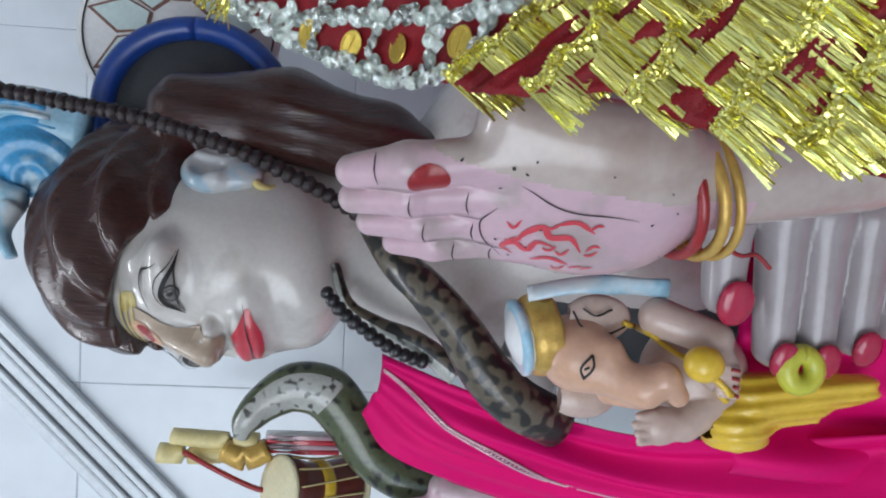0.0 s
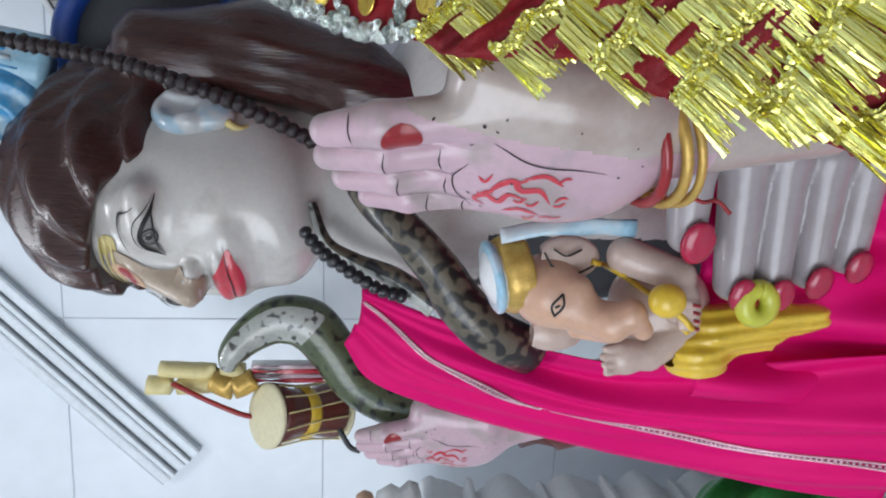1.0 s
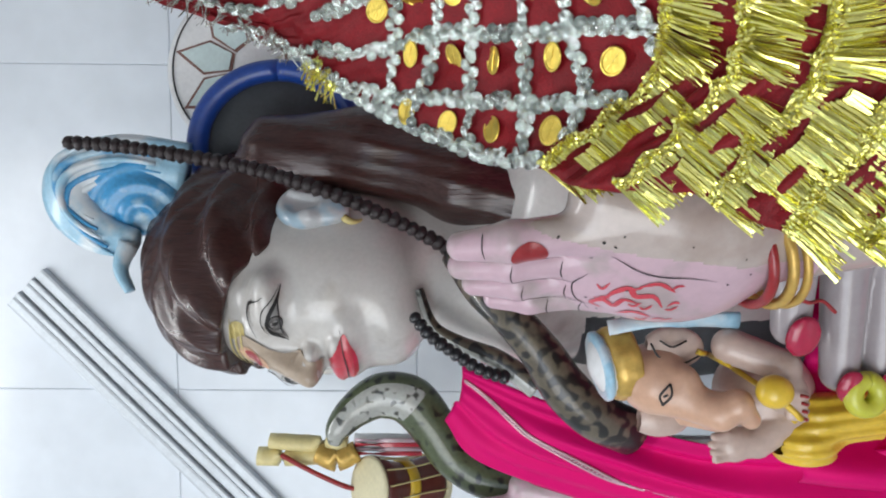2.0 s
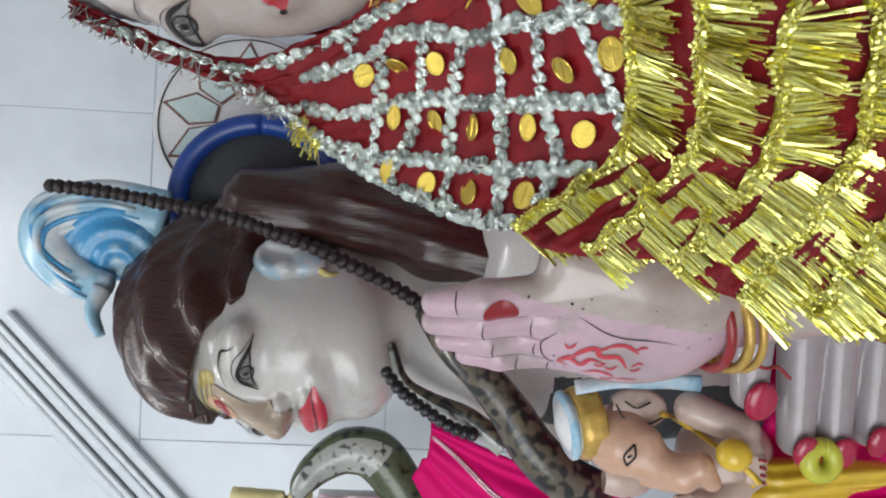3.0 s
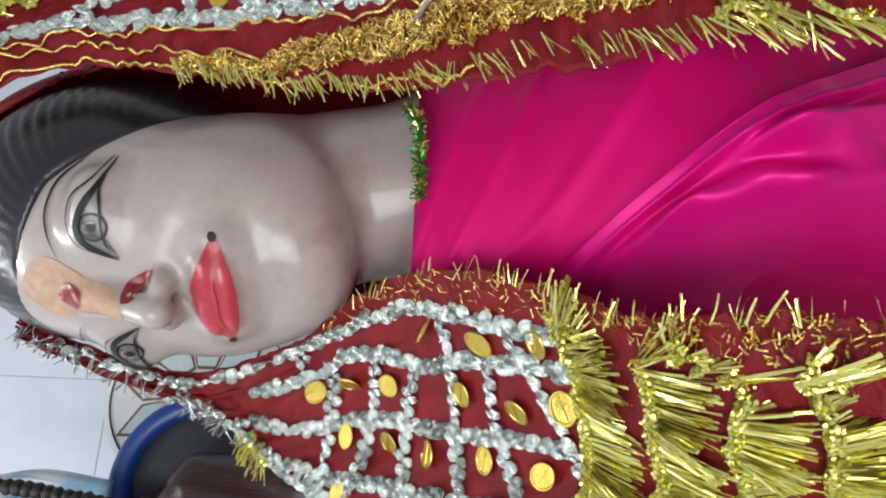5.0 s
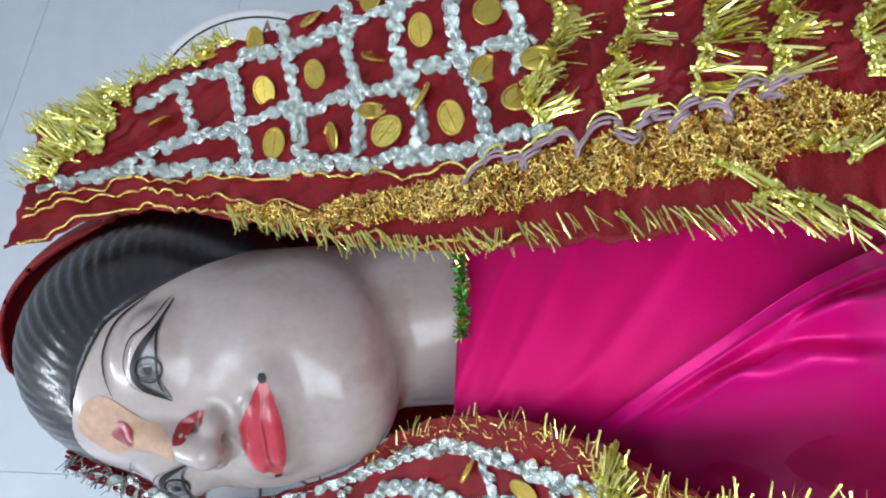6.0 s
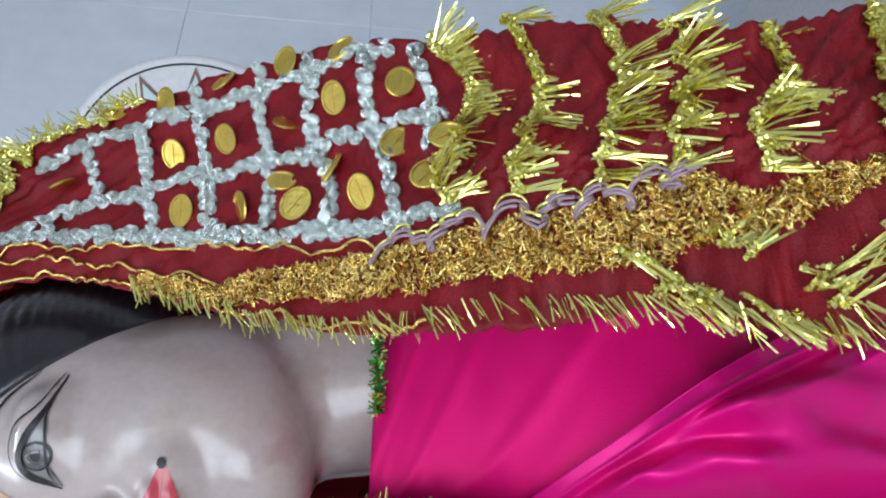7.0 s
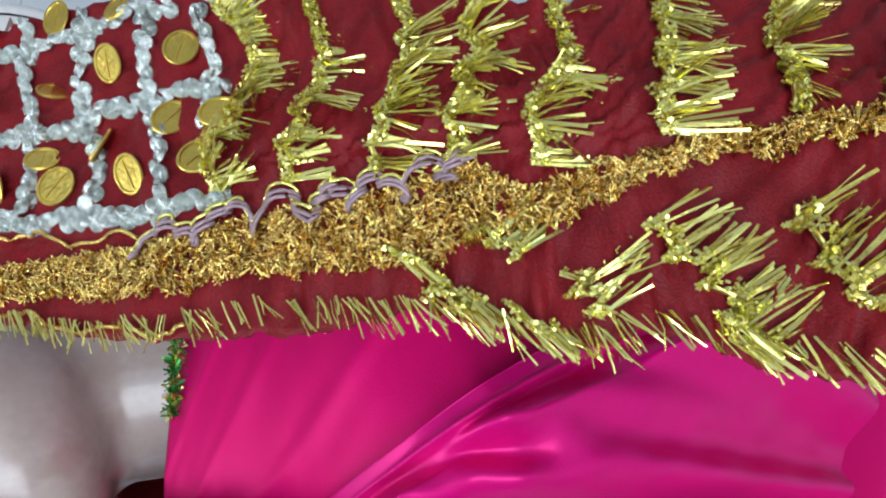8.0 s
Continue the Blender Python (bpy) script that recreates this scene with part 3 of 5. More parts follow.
def sash():
    """A satin sash wound over the blouse, with its folded upper edge running aslant."""
    nu, nv = 110, 170
    S, T = np.meshgrid(np.linspace(0, 1, nu), np.linspace(0.0, 0.97, nv), indexing="ij")
    edge = 2.25 + (T - 0.21) * 8.0 + 0.12 * np.sin(T * 14)
    edge = np.clip(edge, 1.6, 6.5)
    U = edge + S * (7 - edge)
    p = D.at(U.ravel(), T.ravel()).reshape(nu, nv, 3)
    w = U - edge
    band = 1 / (1 + np.exp((w - 0.42) / 0.03))
    fan = np.arctan2(T - 0.36, S + 0.25)
    free = np.clip((w - 0.42) * 2.2, 0, 1)
    h = 0.004 + 0.008 * band + 0.003 * np.exp(-((w - 0.34) / 0.06) ** 2) + free * (0.034 * (0.5 + 0.5 * np.sin(T * 26 + 3.0 * S + 1.2 * np.sin(4 * S + 5 * T))) ** 1.6 + 0.010 * np.sin(fan * 7.0 + 0.9) + 0.007 * np.sin(fan * 15 + 2.5 * S) + 0.0018 * np.sin(fan * 47 + 9 * S)) + 0.012 * np.exp(-(((T - 0.36) / 0.04) ** 2 + ((w - 0.65) / 0.25) ** 2))
    p[..., 1] -= h
    p[..., 2] += 0.3 * h
    q = p + np.array((0, 0.002, 0))
    m = nu * nv
    f = [(i * nv + j, i * nv + j + 1, (i + 1) * nv + j + 1, (i + 1) * nv + j) for i in range(nu - 1) for j in range(nv - 1)]
    f += [tuple(m + a for a in reversed(g)) for g in f]
    f += [(j, j + 1, m + j + 1, m + j) for j in range(nv - 1)]
    return np.vstack([p.reshape(-1, 3), q.reshape(-1, 3)]), f


v, f = sash()
obj("sash", v, f, SATIN, parent=blouse, label="glossy magenta satin sash in folds")

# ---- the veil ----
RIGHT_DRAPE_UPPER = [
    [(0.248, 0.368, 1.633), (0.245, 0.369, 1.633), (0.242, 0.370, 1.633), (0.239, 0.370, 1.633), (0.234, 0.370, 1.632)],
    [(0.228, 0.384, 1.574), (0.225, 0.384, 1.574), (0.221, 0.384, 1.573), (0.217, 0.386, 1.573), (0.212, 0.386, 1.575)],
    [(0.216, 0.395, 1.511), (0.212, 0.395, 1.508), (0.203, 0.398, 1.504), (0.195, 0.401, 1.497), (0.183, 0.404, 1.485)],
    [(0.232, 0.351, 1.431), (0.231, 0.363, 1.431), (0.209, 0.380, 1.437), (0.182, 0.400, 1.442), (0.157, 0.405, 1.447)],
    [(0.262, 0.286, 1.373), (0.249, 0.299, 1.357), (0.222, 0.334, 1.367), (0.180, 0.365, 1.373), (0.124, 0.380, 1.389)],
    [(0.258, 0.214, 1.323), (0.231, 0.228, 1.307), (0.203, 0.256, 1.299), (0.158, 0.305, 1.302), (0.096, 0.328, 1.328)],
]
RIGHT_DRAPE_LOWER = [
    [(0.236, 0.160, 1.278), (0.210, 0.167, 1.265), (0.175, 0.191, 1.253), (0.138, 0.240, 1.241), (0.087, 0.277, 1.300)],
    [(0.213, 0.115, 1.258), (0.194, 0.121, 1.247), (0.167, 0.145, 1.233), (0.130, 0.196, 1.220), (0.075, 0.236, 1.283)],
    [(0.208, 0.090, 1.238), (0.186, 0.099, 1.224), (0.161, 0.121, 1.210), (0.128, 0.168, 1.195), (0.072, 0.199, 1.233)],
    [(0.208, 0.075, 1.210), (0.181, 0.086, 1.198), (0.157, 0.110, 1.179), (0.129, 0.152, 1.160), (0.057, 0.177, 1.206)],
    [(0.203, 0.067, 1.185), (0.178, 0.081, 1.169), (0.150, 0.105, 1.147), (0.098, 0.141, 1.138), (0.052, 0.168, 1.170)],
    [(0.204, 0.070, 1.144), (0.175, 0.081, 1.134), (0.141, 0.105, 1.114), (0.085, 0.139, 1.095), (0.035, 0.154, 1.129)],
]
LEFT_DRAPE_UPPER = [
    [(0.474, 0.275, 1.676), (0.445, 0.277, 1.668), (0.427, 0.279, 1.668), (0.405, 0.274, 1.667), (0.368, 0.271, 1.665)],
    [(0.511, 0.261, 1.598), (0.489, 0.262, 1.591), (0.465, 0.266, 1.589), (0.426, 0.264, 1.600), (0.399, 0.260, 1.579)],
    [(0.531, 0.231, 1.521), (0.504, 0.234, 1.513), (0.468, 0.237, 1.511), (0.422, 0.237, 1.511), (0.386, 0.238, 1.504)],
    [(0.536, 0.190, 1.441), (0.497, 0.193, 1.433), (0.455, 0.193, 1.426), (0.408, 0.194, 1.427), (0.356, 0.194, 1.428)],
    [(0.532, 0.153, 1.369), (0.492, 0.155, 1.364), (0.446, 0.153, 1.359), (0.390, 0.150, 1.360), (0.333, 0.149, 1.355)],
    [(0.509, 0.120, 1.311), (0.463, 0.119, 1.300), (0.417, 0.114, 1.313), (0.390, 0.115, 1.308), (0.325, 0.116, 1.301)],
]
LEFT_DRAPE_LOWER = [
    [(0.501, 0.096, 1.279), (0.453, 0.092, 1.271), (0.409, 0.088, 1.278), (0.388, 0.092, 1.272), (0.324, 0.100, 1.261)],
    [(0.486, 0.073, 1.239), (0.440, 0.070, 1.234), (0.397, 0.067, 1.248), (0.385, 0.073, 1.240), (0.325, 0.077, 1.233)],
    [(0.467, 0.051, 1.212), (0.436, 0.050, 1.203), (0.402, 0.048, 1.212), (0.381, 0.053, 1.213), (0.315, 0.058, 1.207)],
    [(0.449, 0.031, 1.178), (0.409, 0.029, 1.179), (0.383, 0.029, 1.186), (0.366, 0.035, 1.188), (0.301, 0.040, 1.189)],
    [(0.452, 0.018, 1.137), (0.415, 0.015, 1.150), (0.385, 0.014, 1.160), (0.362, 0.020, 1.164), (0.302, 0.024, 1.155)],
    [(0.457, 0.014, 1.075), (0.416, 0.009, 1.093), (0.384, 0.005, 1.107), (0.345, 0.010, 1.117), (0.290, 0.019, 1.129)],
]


def coin_mesh():
    prof = [(0.0001, 0.0004), (0.0068, 0.0004), (0.0072, 0.0010), (0.0082, 0.0010), (0.0086, 0.0004), (0.0082, -0.0004), (0.0001, -0.0004)]
    v, f = lathe(prof, 28)
    v = [(x * (1 + 0.02 * math.cos(14 * math.atan2(y, x) * 2)), y * (1 + 0.02 * math.cos(14 * math.atan2(y, x) * 2)), z) for x, y, z in v]
    bar_v, bar_f = tube([(0, -0.006, 0.0006), (0, 0.006, 0.0006)], 0.00035, 6)
    s = Soup().add(v, f).add(bar_v, bar_f)
    me = bpy.data.meshes.new("coin")
    me.from_pydata(s.v, [], s.f)
    me.materials.append(COIN)
    return me


COIN_MESH = coin_mesh()
rng = np.random.default_rng(4)


def frame_at(D, u, v, lift):
    p, du, dv, n = [a[0] for a in D.basis([u], [v])]
    w = np.cross(n, du)
    return np.array(p) + lift * n, du, w, n


def coins(D, places, veil, scale=1.0):
    for u, v in places:
        p, du, w, n = frame_at(D, u, v, 0.004)
        tilt = Euler((rng.normal(0, 0.22), rng.normal(0, 0.22), rng.normal(0, 0.25))).to_matrix().to_4x4()
        m = Matrix(((du[0], w[0], n[0], p[0]), (du[1], w[1], n[1], p[1]), (du[2], w[2], n[2], p[2]), (0, 0, 0, 1)))
        ob = new("coin", COIN_MESH)
        ob.parent = veil
        ob.matrix_local = m @ tilt @ Matrix.Diagonal((scale * 0.92, scale * 1.12, scale, 1))


def lobe(seg=14):
    """One scallop of the braid: a small ridged dome."""
    v, f = lathe([(0.0062, 0.0), (0.0064, 0.0010), (0.0058, 0.0022), (0.0051, 0.0009), (0.0043, 0.0028), (0.0035, 0.0011), (0.0026, 0.0032), (0.0016, 0.0014), (0.0001, 0.0022)], seg)
    return np.array(v), f


LOBE_V, LOBE_F = lobe()
SCALLOP = bpy.data.meshes.new("scallop")
SCALLOP.from_pydata([tuple(v) for v in LOBE_V], [], LOBE_F)
SCALLOP.materials.append(SILVER)
SCALLOP.polygons.foreach_set("use_smooth", np.full(len(SCALLOP.polygons), False))
SCALLOPS_LEFT = [300]


def braid(D, line, veil, size=0.70, step=0.0070):
    """Silver scalloped braid sewn along a line of (u, v) points."""
    uv = spline(line, 400)
    p = D.at(uv[:, 0], uv[:, 1])
    s = np.concatenate([[0], np.cumsum(np.linalg.norm(np.diff(p, axis=0), axis=1))])
    k = max(2, int(s[-1] / (step * size)))
    at = np.interp(np.linspace(0, s[-1], k), s, np.arange(400))
    soup = Soup()
    rows = np.arange(0, 400, 6)
    q0, _, _, n0 = D.basis(uv[rows, 0], uv[rows, 1])
    cv, cf = tube(q0 + n0 * 0.0015, 0.0016 * size, 6)
    strip = obj("silver_braid", cv, cf, SILVER, parent=veil)
    for i, a in enumerate(at):
        u, w = np.interp(a, np.arange(400), uv[:, 0]), np.interp(a, np.arange(400), uv[:, 1])
        q, du, e, n = frame_at(D, u, w, 0.0012)
        j = min(int(a), 398)
        t = p[j + 1] - p[j]
        t /= np.linalg.norm(t) + 1e-9
        side = np.cross(n, t)
        c = q + side * 0.0034 * size * (1 if i % 2 else -1) + rng.normal(0, 0.0003, 3) + n * rng.uniform(0, 0.0010)
        n2 = n + side * 0.30 * (1 if i % 2 else -1) + t * 0.30 + rng.normal(0, 0.07, 3)
        n2 /= np.linalg.norm(n2)
        a1 = np.cross(t, n2)
        a1 /= np.linalg.norm(a1)
        a2 = np.cross(n2, a1)
        if D is DL and SCALLOPS_LEFT[0] > 0:
            SCALLOPS_LEFT[0] -= 1
            piece = new("scallop", SCALLOP)
            piece.parent = strip
            piece.matrix_local = Matrix([[a1[k] * size, a2[k] * size * 1.15, n2[k] * size, c[k]] for k in range(3)] + [[0, 0, 0, 1]])
        else:
            soup.add(c + size * (LOBE_V[:, :1] * a1 * 1.0 + LOBE_V[:, 1:2] * a2 * 1.15 + LOBE_V[:, 2:] * n2), LOBE_F)
    if soup.v:
        soup.make("braid_edge", [SILVER], smooth=False, parent=strip)["kind"] = "stuff"


def fringe(D, line, veil, length=0.027, per=3900, spread=0.05, lift=0.10, name="fringe", width=0.00058, material=None, direct=None, header=True, aside=None):
    """A row of flat foil strips hanging side by side from a crinkled header band along a line of (u, v) points."""
    uv = spline(line, 300)
    p = D.at(uv[:, 0], uv[:, 1])
    s = np.concatenate([[0], np.cumsum(np.linalg.norm(np.diff(p, axis=0), axis=1))])
    k = max(4, int(s[-1] * per))
    run = np.gradient(p, axis=0)
    run /= np.linalg.norm(run, axis=1, keepdims=True) + 1e-9

    def spots(d):
        a = np.interp(d, s, np.arange(300))
        P, DU, DV, NN = D.basis(np.interp(a, np.arange(300), uv[:, 0]), np.interp(a, np.arange(300), uv[:, 1]))
        t = run[a.astype(int)]
        down = DU - (DU * t).sum(1, keepdims=True) * t * 0.92 if direct is None else np.tile(np.array(direct, float), (len(d), 1))
        if aside is not None:
            h = np.clip((np.interp(a, np.arange(300), uv[:, 1]) - 0.72) / 0.16, 0, 1)[:, None]
            down = (1 - h) * down + h * np.array(aside)
        return P, NN, t, down / np.linalg.norm(down, axis=1, keepdims=True)
    unit = lambda q: q / (np.linalg.norm(q, axis=1, keepdims=True) + 1e-9)
    at = np.sort(rng.uniform(0, s[-1], k))
    P, n, t, down = spots(at)
    g = lambda sd, mean=0.0: rng.normal(mean, sd, (k, 1))
    clump = (np.sin(at * 310) * 0.5 + np.sin(at * 127 + 2) * 0.6 + np.sin(at * 701) * 0.4)[:, None]
    d = unit(down + t * (g(spread * 0.6) + 0.8 * clump * spread) + n * (lift + g(0.05)))
    L = length * rng.uniform(0.72, 1.08, (k, 1)) * (1 + 0.10 * clump)
    w = unit(np.cross(d, n + rng.normal(0, 0.32, (k, 3)))) * width * rng.uniform(0.6, 1.4, (k, 1))
    a = P + n * rng.uniform(0.0025, 0.0060, (k, 1)) - d * 0.003
    bend = n * g(0.05, -0.10) * L + t * g(0.03 + 0.3 * spread) * L
    tw = g(0.45)
    w2 = w * np.cos(tw) + np.cross(d, w) * np.sin(tw)
    rows = [a - w, a + w, a + d * L * 0.5 + bend * 0.25 - w, a + d * L * 0.5 + bend * 0.25 + w, a + d * L + bend - w2, a + d * L + bend + w2]
    v = np.stack(rows, 1).reshape(-1, 3)
    f = [(6 * i + b, 6 * i + b + 1, 6 * i + b + 3, 6 * i + b + 2) for i in range(k) for b in (0, 2)]
    soup = Soup().add(v, f)
    if header:
        cols = np.linspace(0, 299, max(8, int(s[-1] / 0.004))).astype(int)
        hp, _, _, hn = D.basis(uv[cols, 0], uv[cols, 1])
        soup.add(*tube(hp + hn * 0.0030, 0.0013, 6))
        m = max(4, int(s[-1] / 0.00012))
        P, n, t, down = spots(np.sort(rng.uniform(0, s[-1], m)))
        c = P + n * rng.uniform(0.0045, 0.0080, (m, 1)) + down * rng.uniform(-0.0030, 0.0034, (m, 1))
        e1 = unit(t + rng.normal(0, 0.5, (m, 3))) * rng.uniform(0.0004, 0.0010, (m, 1))
        e2 = unit(np.cross(n + rng.normal(0, 0.45, (m, 3)), e1)) * rng.uniform(0.0004, 0.0010, (m, 1))
        soup.add(np.stack([c - e1 - e2, c + e1 - e2, c + e1 + e2, c - e1 + e2], 1).reshape(-1, 3), [(4 * i, 4 * i + 1, 4 * i + 2, 4 * i + 3) for i in range(m)])
    ob = soup.make(name, [material or GOLD], smooth=False, parent=veil)
    ob["kind"] = "stuff"
    return ob


def veil_wave(u, v):
    a = 0.0022 * np.sin(9 * u + 5 * v) * np.sin(23 * v + 2 * u) + 0.0012 * np.sin(31 * u - 19 * v + 3 * np.sin(4 * u)) + 0.0010 * np.sin(57 * v + 17 * u)
    return np.stack([0.3 * a, -a, 0.4 * a], 1)


veil = tagged(new("veil"), "maroon cloth veil with silver braid, gold coins and gold foil fringe", "veil")
def longer(cage, rows):
    """The cage with rows added below, falling straight on."""
    c = np.array(cage, float)
    step = (c[-1] - c[-4]) / 3
    return np.concatenate([c] + [c[-1:] + step * (k + 1) for k in range(rows)])


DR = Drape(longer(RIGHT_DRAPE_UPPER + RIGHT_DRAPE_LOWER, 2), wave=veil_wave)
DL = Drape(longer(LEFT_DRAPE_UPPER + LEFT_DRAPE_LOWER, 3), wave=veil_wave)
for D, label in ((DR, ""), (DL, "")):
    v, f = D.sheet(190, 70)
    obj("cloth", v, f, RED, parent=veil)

# the part of the veil that lies over the back of her head
def hood(p):
    d = ell(p, (0, 0.062, -0.046), (0.126, 0.120, 0.238))
    d = smax(d, -ell(p, (0, 0.050, -0.046), (0.120, 0.120, 0.233)), 0.004)
    d = smax(d, 0.040 - 0.075 * np.clip(-p[..., 0] / 0.09, 0, 1) - p[..., 1], 0.006)
    return d + 0.0012 * np.sin(60 * p[..., 2] + 40 * p[..., 0])


v, f = skin(hood, (-0.14, -0.06, -0.30), (0.14, 0.20, 0.20), 0.004)
obj("cloth", moved(v, M_F), f, RED, parent=veil)

# right drape: braid lattice, coins in its cells, fringe rows below
for line in ([(0.4, 0.5), (1, 0.5), (2, 0.36), (3, 0.25), (3.97, 0.217), (4.66, 0.209), (5.25, 0.24), (5.85, 0.23)],
             [(2.7, 0.52), (3.29, 0.496), (3.88, 0.443), (4.46, 0.489), (5.18, 0.406), (5.93, 0.353)],
             [(2.6, 0.78), (3.42, 0.775), (4.14, 0.715), (4.79, 0.692), (5.86, 0.609)],
             [(2.6, 0.99), (3.62, 0.95), (4.46, 0.89), (5.28, 0.851), (5.96, 0.821)],
             [(1.6, 0.9), (2.2, 0.97), (3, 1.0), (4.4, 1.0), (5.31, 0.995), (5.93, 0.987)]):
    braid(DR, line, veil)
for line in ([(3.15, 0.28), (3.2, 0.4), (3.2, 0.5)], [(3.58, 0.5), (3.68, 0.753), (3.75, 0.926)], [(4.07, 0.45), (4.07, 0.715), (4.11, 0.896), (4.04, 0.99)], [(4.40, 0.50), (4.43, 0.723), (4.59, 0.90), (4.72, 0.99)],
             [(4.56, 0.22), (4.72, 0.466), (4.85, 0.692), (5.08, 0.851), (5.45, 0.99)], [(5.02, 0.42), (5.21, 0.67), (5.6, 0.836), (5.8, 0.92)], [(5.28, 0.25), (5.44, 0.40), (5.73, 0.572), (5.86, 0.68)]):
    braid(DR, line, veil, size=0.66)
coins(DR, [(5.6, 0.262), (5.8, 0.481), (3.42, 0.579), (3.81, 0.579), (3.91, 0.798), (4.3, 0.775), (4.69, 0.768), (5.15, 0.73), (5.6, 0.723), (4.01, 0.965), (4.43, 0.955), (4.92, 0.934), (5.54, 0.91), (4.2, 0.579), (4.85, 0.557), (5.34, 0.55), (4.46, 0.34), (5.02, 0.33)], veil, 0.98)
for k, row in enumerate(([(5.86, 0.20), (5.99, 0.338), (5.99, 0.496), (5.96, 0.677), (5.95, 0.783), (6.04, 0.896), (6.09, 1.0)],
                         [(6.94, 0.217), (6.94, 0.383), (6.94, 0.542), (6.93, 0.662), (7.04, 0.798), (7.18, 0.881), (7.30, 0.972), (7.3, 0.99)],
                         [(7.95, 0.22), (7.95, 0.421), (7.93, 0.587), (7.95, 0.7), (8.06, 0.813), (8.10, 0.889), (8.15, 0.994), (8.15, 1.0)],
                         [(8.89, 0.22), (8.93, 0.391), (8.96, 0.564), (8.96, 0.738), (9.03, 0.828), (9.08, 0.9), (9.10, 0.979), (9.10, 1.0)],
                         [(9.9, 0.22), (9.95, 0.4), (9.95, 0.625), (9.86, 0.738), (9.9, 0.843), (9.97, 0.934), (9.9, 1.0)],
                         [(10.9, 0.22), (10.9, 0.5), (10.8, 0.75), (10.8, 0.9), (10.8, 1.0)], [(11.8, 0.22), (11.8, 0.5), (11.7, 0.75), (11.7, 1.0)], [(12.7, 0.22), (12.7, 0.5), (12.6, 1.0)])):
    fringe(DR, row, veil, length=0.035 if k == 0 else 0.031, aside=(-0.62, -0.28, -0.70))
for u in (6.55, 7.65, 8.6):
    fringe(DR, [(u, 0.80), (u + 0.03, 0.88), (u + 0.05, 0.96)], veil, length=0.024, header=False, aside=(-0.62, -0.28, -0.70))
for u in (6.1, 7.6, 9.2):
    fringe(DR, [(u - 0.25, 0.14), (u, 0.20), (u + 0.05, 0.24)], veil, length=0.020, per=1500)
fringe(DR, [(3.6, 0.02), (4.4, 0.01), (6, 0.01), (8, 0.01), (11, 0.01)], veil, length=0.012, per=180, direct=(0.75, -0.40, -0.10), spread=0.45, name="edge_fringe", header=False, width=0.0004)
fringe(DR, [(0.0, 0.5), (1, 0.6), (2, 0.9), (2.5, 1.0)], veil, length=0.016, per=800, direct=(-0.6, -0.3, 0.25), spread=0.6, name="edge_fringe", material=SILVER, header=False, width=0.0005)
fringe(DR, [(2.4, 0.98), (3.0, 1.02)], veil, length=0.022, per=1500, direct=(-0.6, -0.2, 0.1), spread=0.4, name="edge_fringe")

# left drape
for line in ([(0.2, 0.66), (0.9, 0.72), (1.47, 0.725), (2.7, 0.755), (4.04, 0.735), (4.98, 0.753)],
             [(1.0, 0.66), (1.26, 0.63), (2.07, 0.549), (2.88, 0.489), (3.79, 0.443), (4.74, 0.32)],
             [(0.95, 0.217), (1.93, 0.172), (2.98, 0.142), (4.32, 0.036)]):
    braid(DL, line, veil)
for line in ([(1.37, 0.22), (1.51, 0.481), (1.65, 0.60)], [(1.89, 0.20), (2.07, 0.534), (2.18, 0.72)], [(2.47, 0.02), (2.53, 0.466), (2.67, 0.73)], [(3.09, 0.02), (3.04, 0.27), (3.09, 0.458), (3.16, 0.71)],
             [(3.54, 0.02), (3.51, 0.413), (3.68, 0.594), (3.74, 0.72)], [(4.07, 0.05), (4.08, 0.375), (4.30, 0.557), (4.39, 0.72)], [(4.58, 0.05), (4.63, 0.33), (4.72, 0.45)]):
    braid(DL, line, veil, size=0.66)
coins(DL, [(3.33, 0.021), (3.86, 0.028), (3.76, 0.255), (4.35, 0.225), (2.21, 0.051), (2.26, 0.39), (1.70, 0.06), (2.75, 0.355), (3.28, 0.345), (1.25, 0.50), (2.42, 0.645), (3.25, 0.59), (3.42, 0.662), (3.72, 0.54), (4.02, 0.62), (4.72, 0.575), (2.90, 0.635), (2.78, 0.06), (4.91, 0.428), (4.35, 0.46)], veil, 1.12)
for row in ([(4.75, 0.0), (4.88, 0.074), (5.02, 0.323), (4.93, 0.496), (4.98, 0.74)], [(5.86, -0.04), (5.96, 0.142), (6.08, 0.368), (5.93, 0.489), (5.82, 0.74)], [(6.95, -0.017), (7.05, 0.179), (7.07, 0.375), (6.93, 0.70)],
            [(8.0, -0.009), (7.93, 0.3), (7.82, 0.474), (7.80, 0.75)], [(8.93, 0.02), (9.0, 0.2), (8.85, 0.36), (8.88, 0.72)], [(10.0, 0.0), (10.15, 0.285), (10.3, 0.60)], [(10.98, 0.0), (11.05, 0.3), (11.1, 0.52)], [(12.0, 0.0), (12.1, 0.3), (12.2, 0.6)], [(13.0, 0.0), (13.1, 0.3), (13.2, 0.6)]):
    fringe(DL, row, veil, length=0.029, per=1900, spread=0.11, lift=0.14, width=0.0006)
fringe(DL, [(2.0, 0.96), (2.67, 0.985), (3.6, 0.985), (4.5, 0.965), (5.7, 0.955), (7.0, 0.99), (8.4, 0.985), (9.6, 0.985), (11.2, 0.97), (13.5, 0.96)], veil, length=0.017, per=560, direct=(-0.72, -0.2, -0.35), spread=0.38, name="edge_fringe", header=False, width=0.00042)
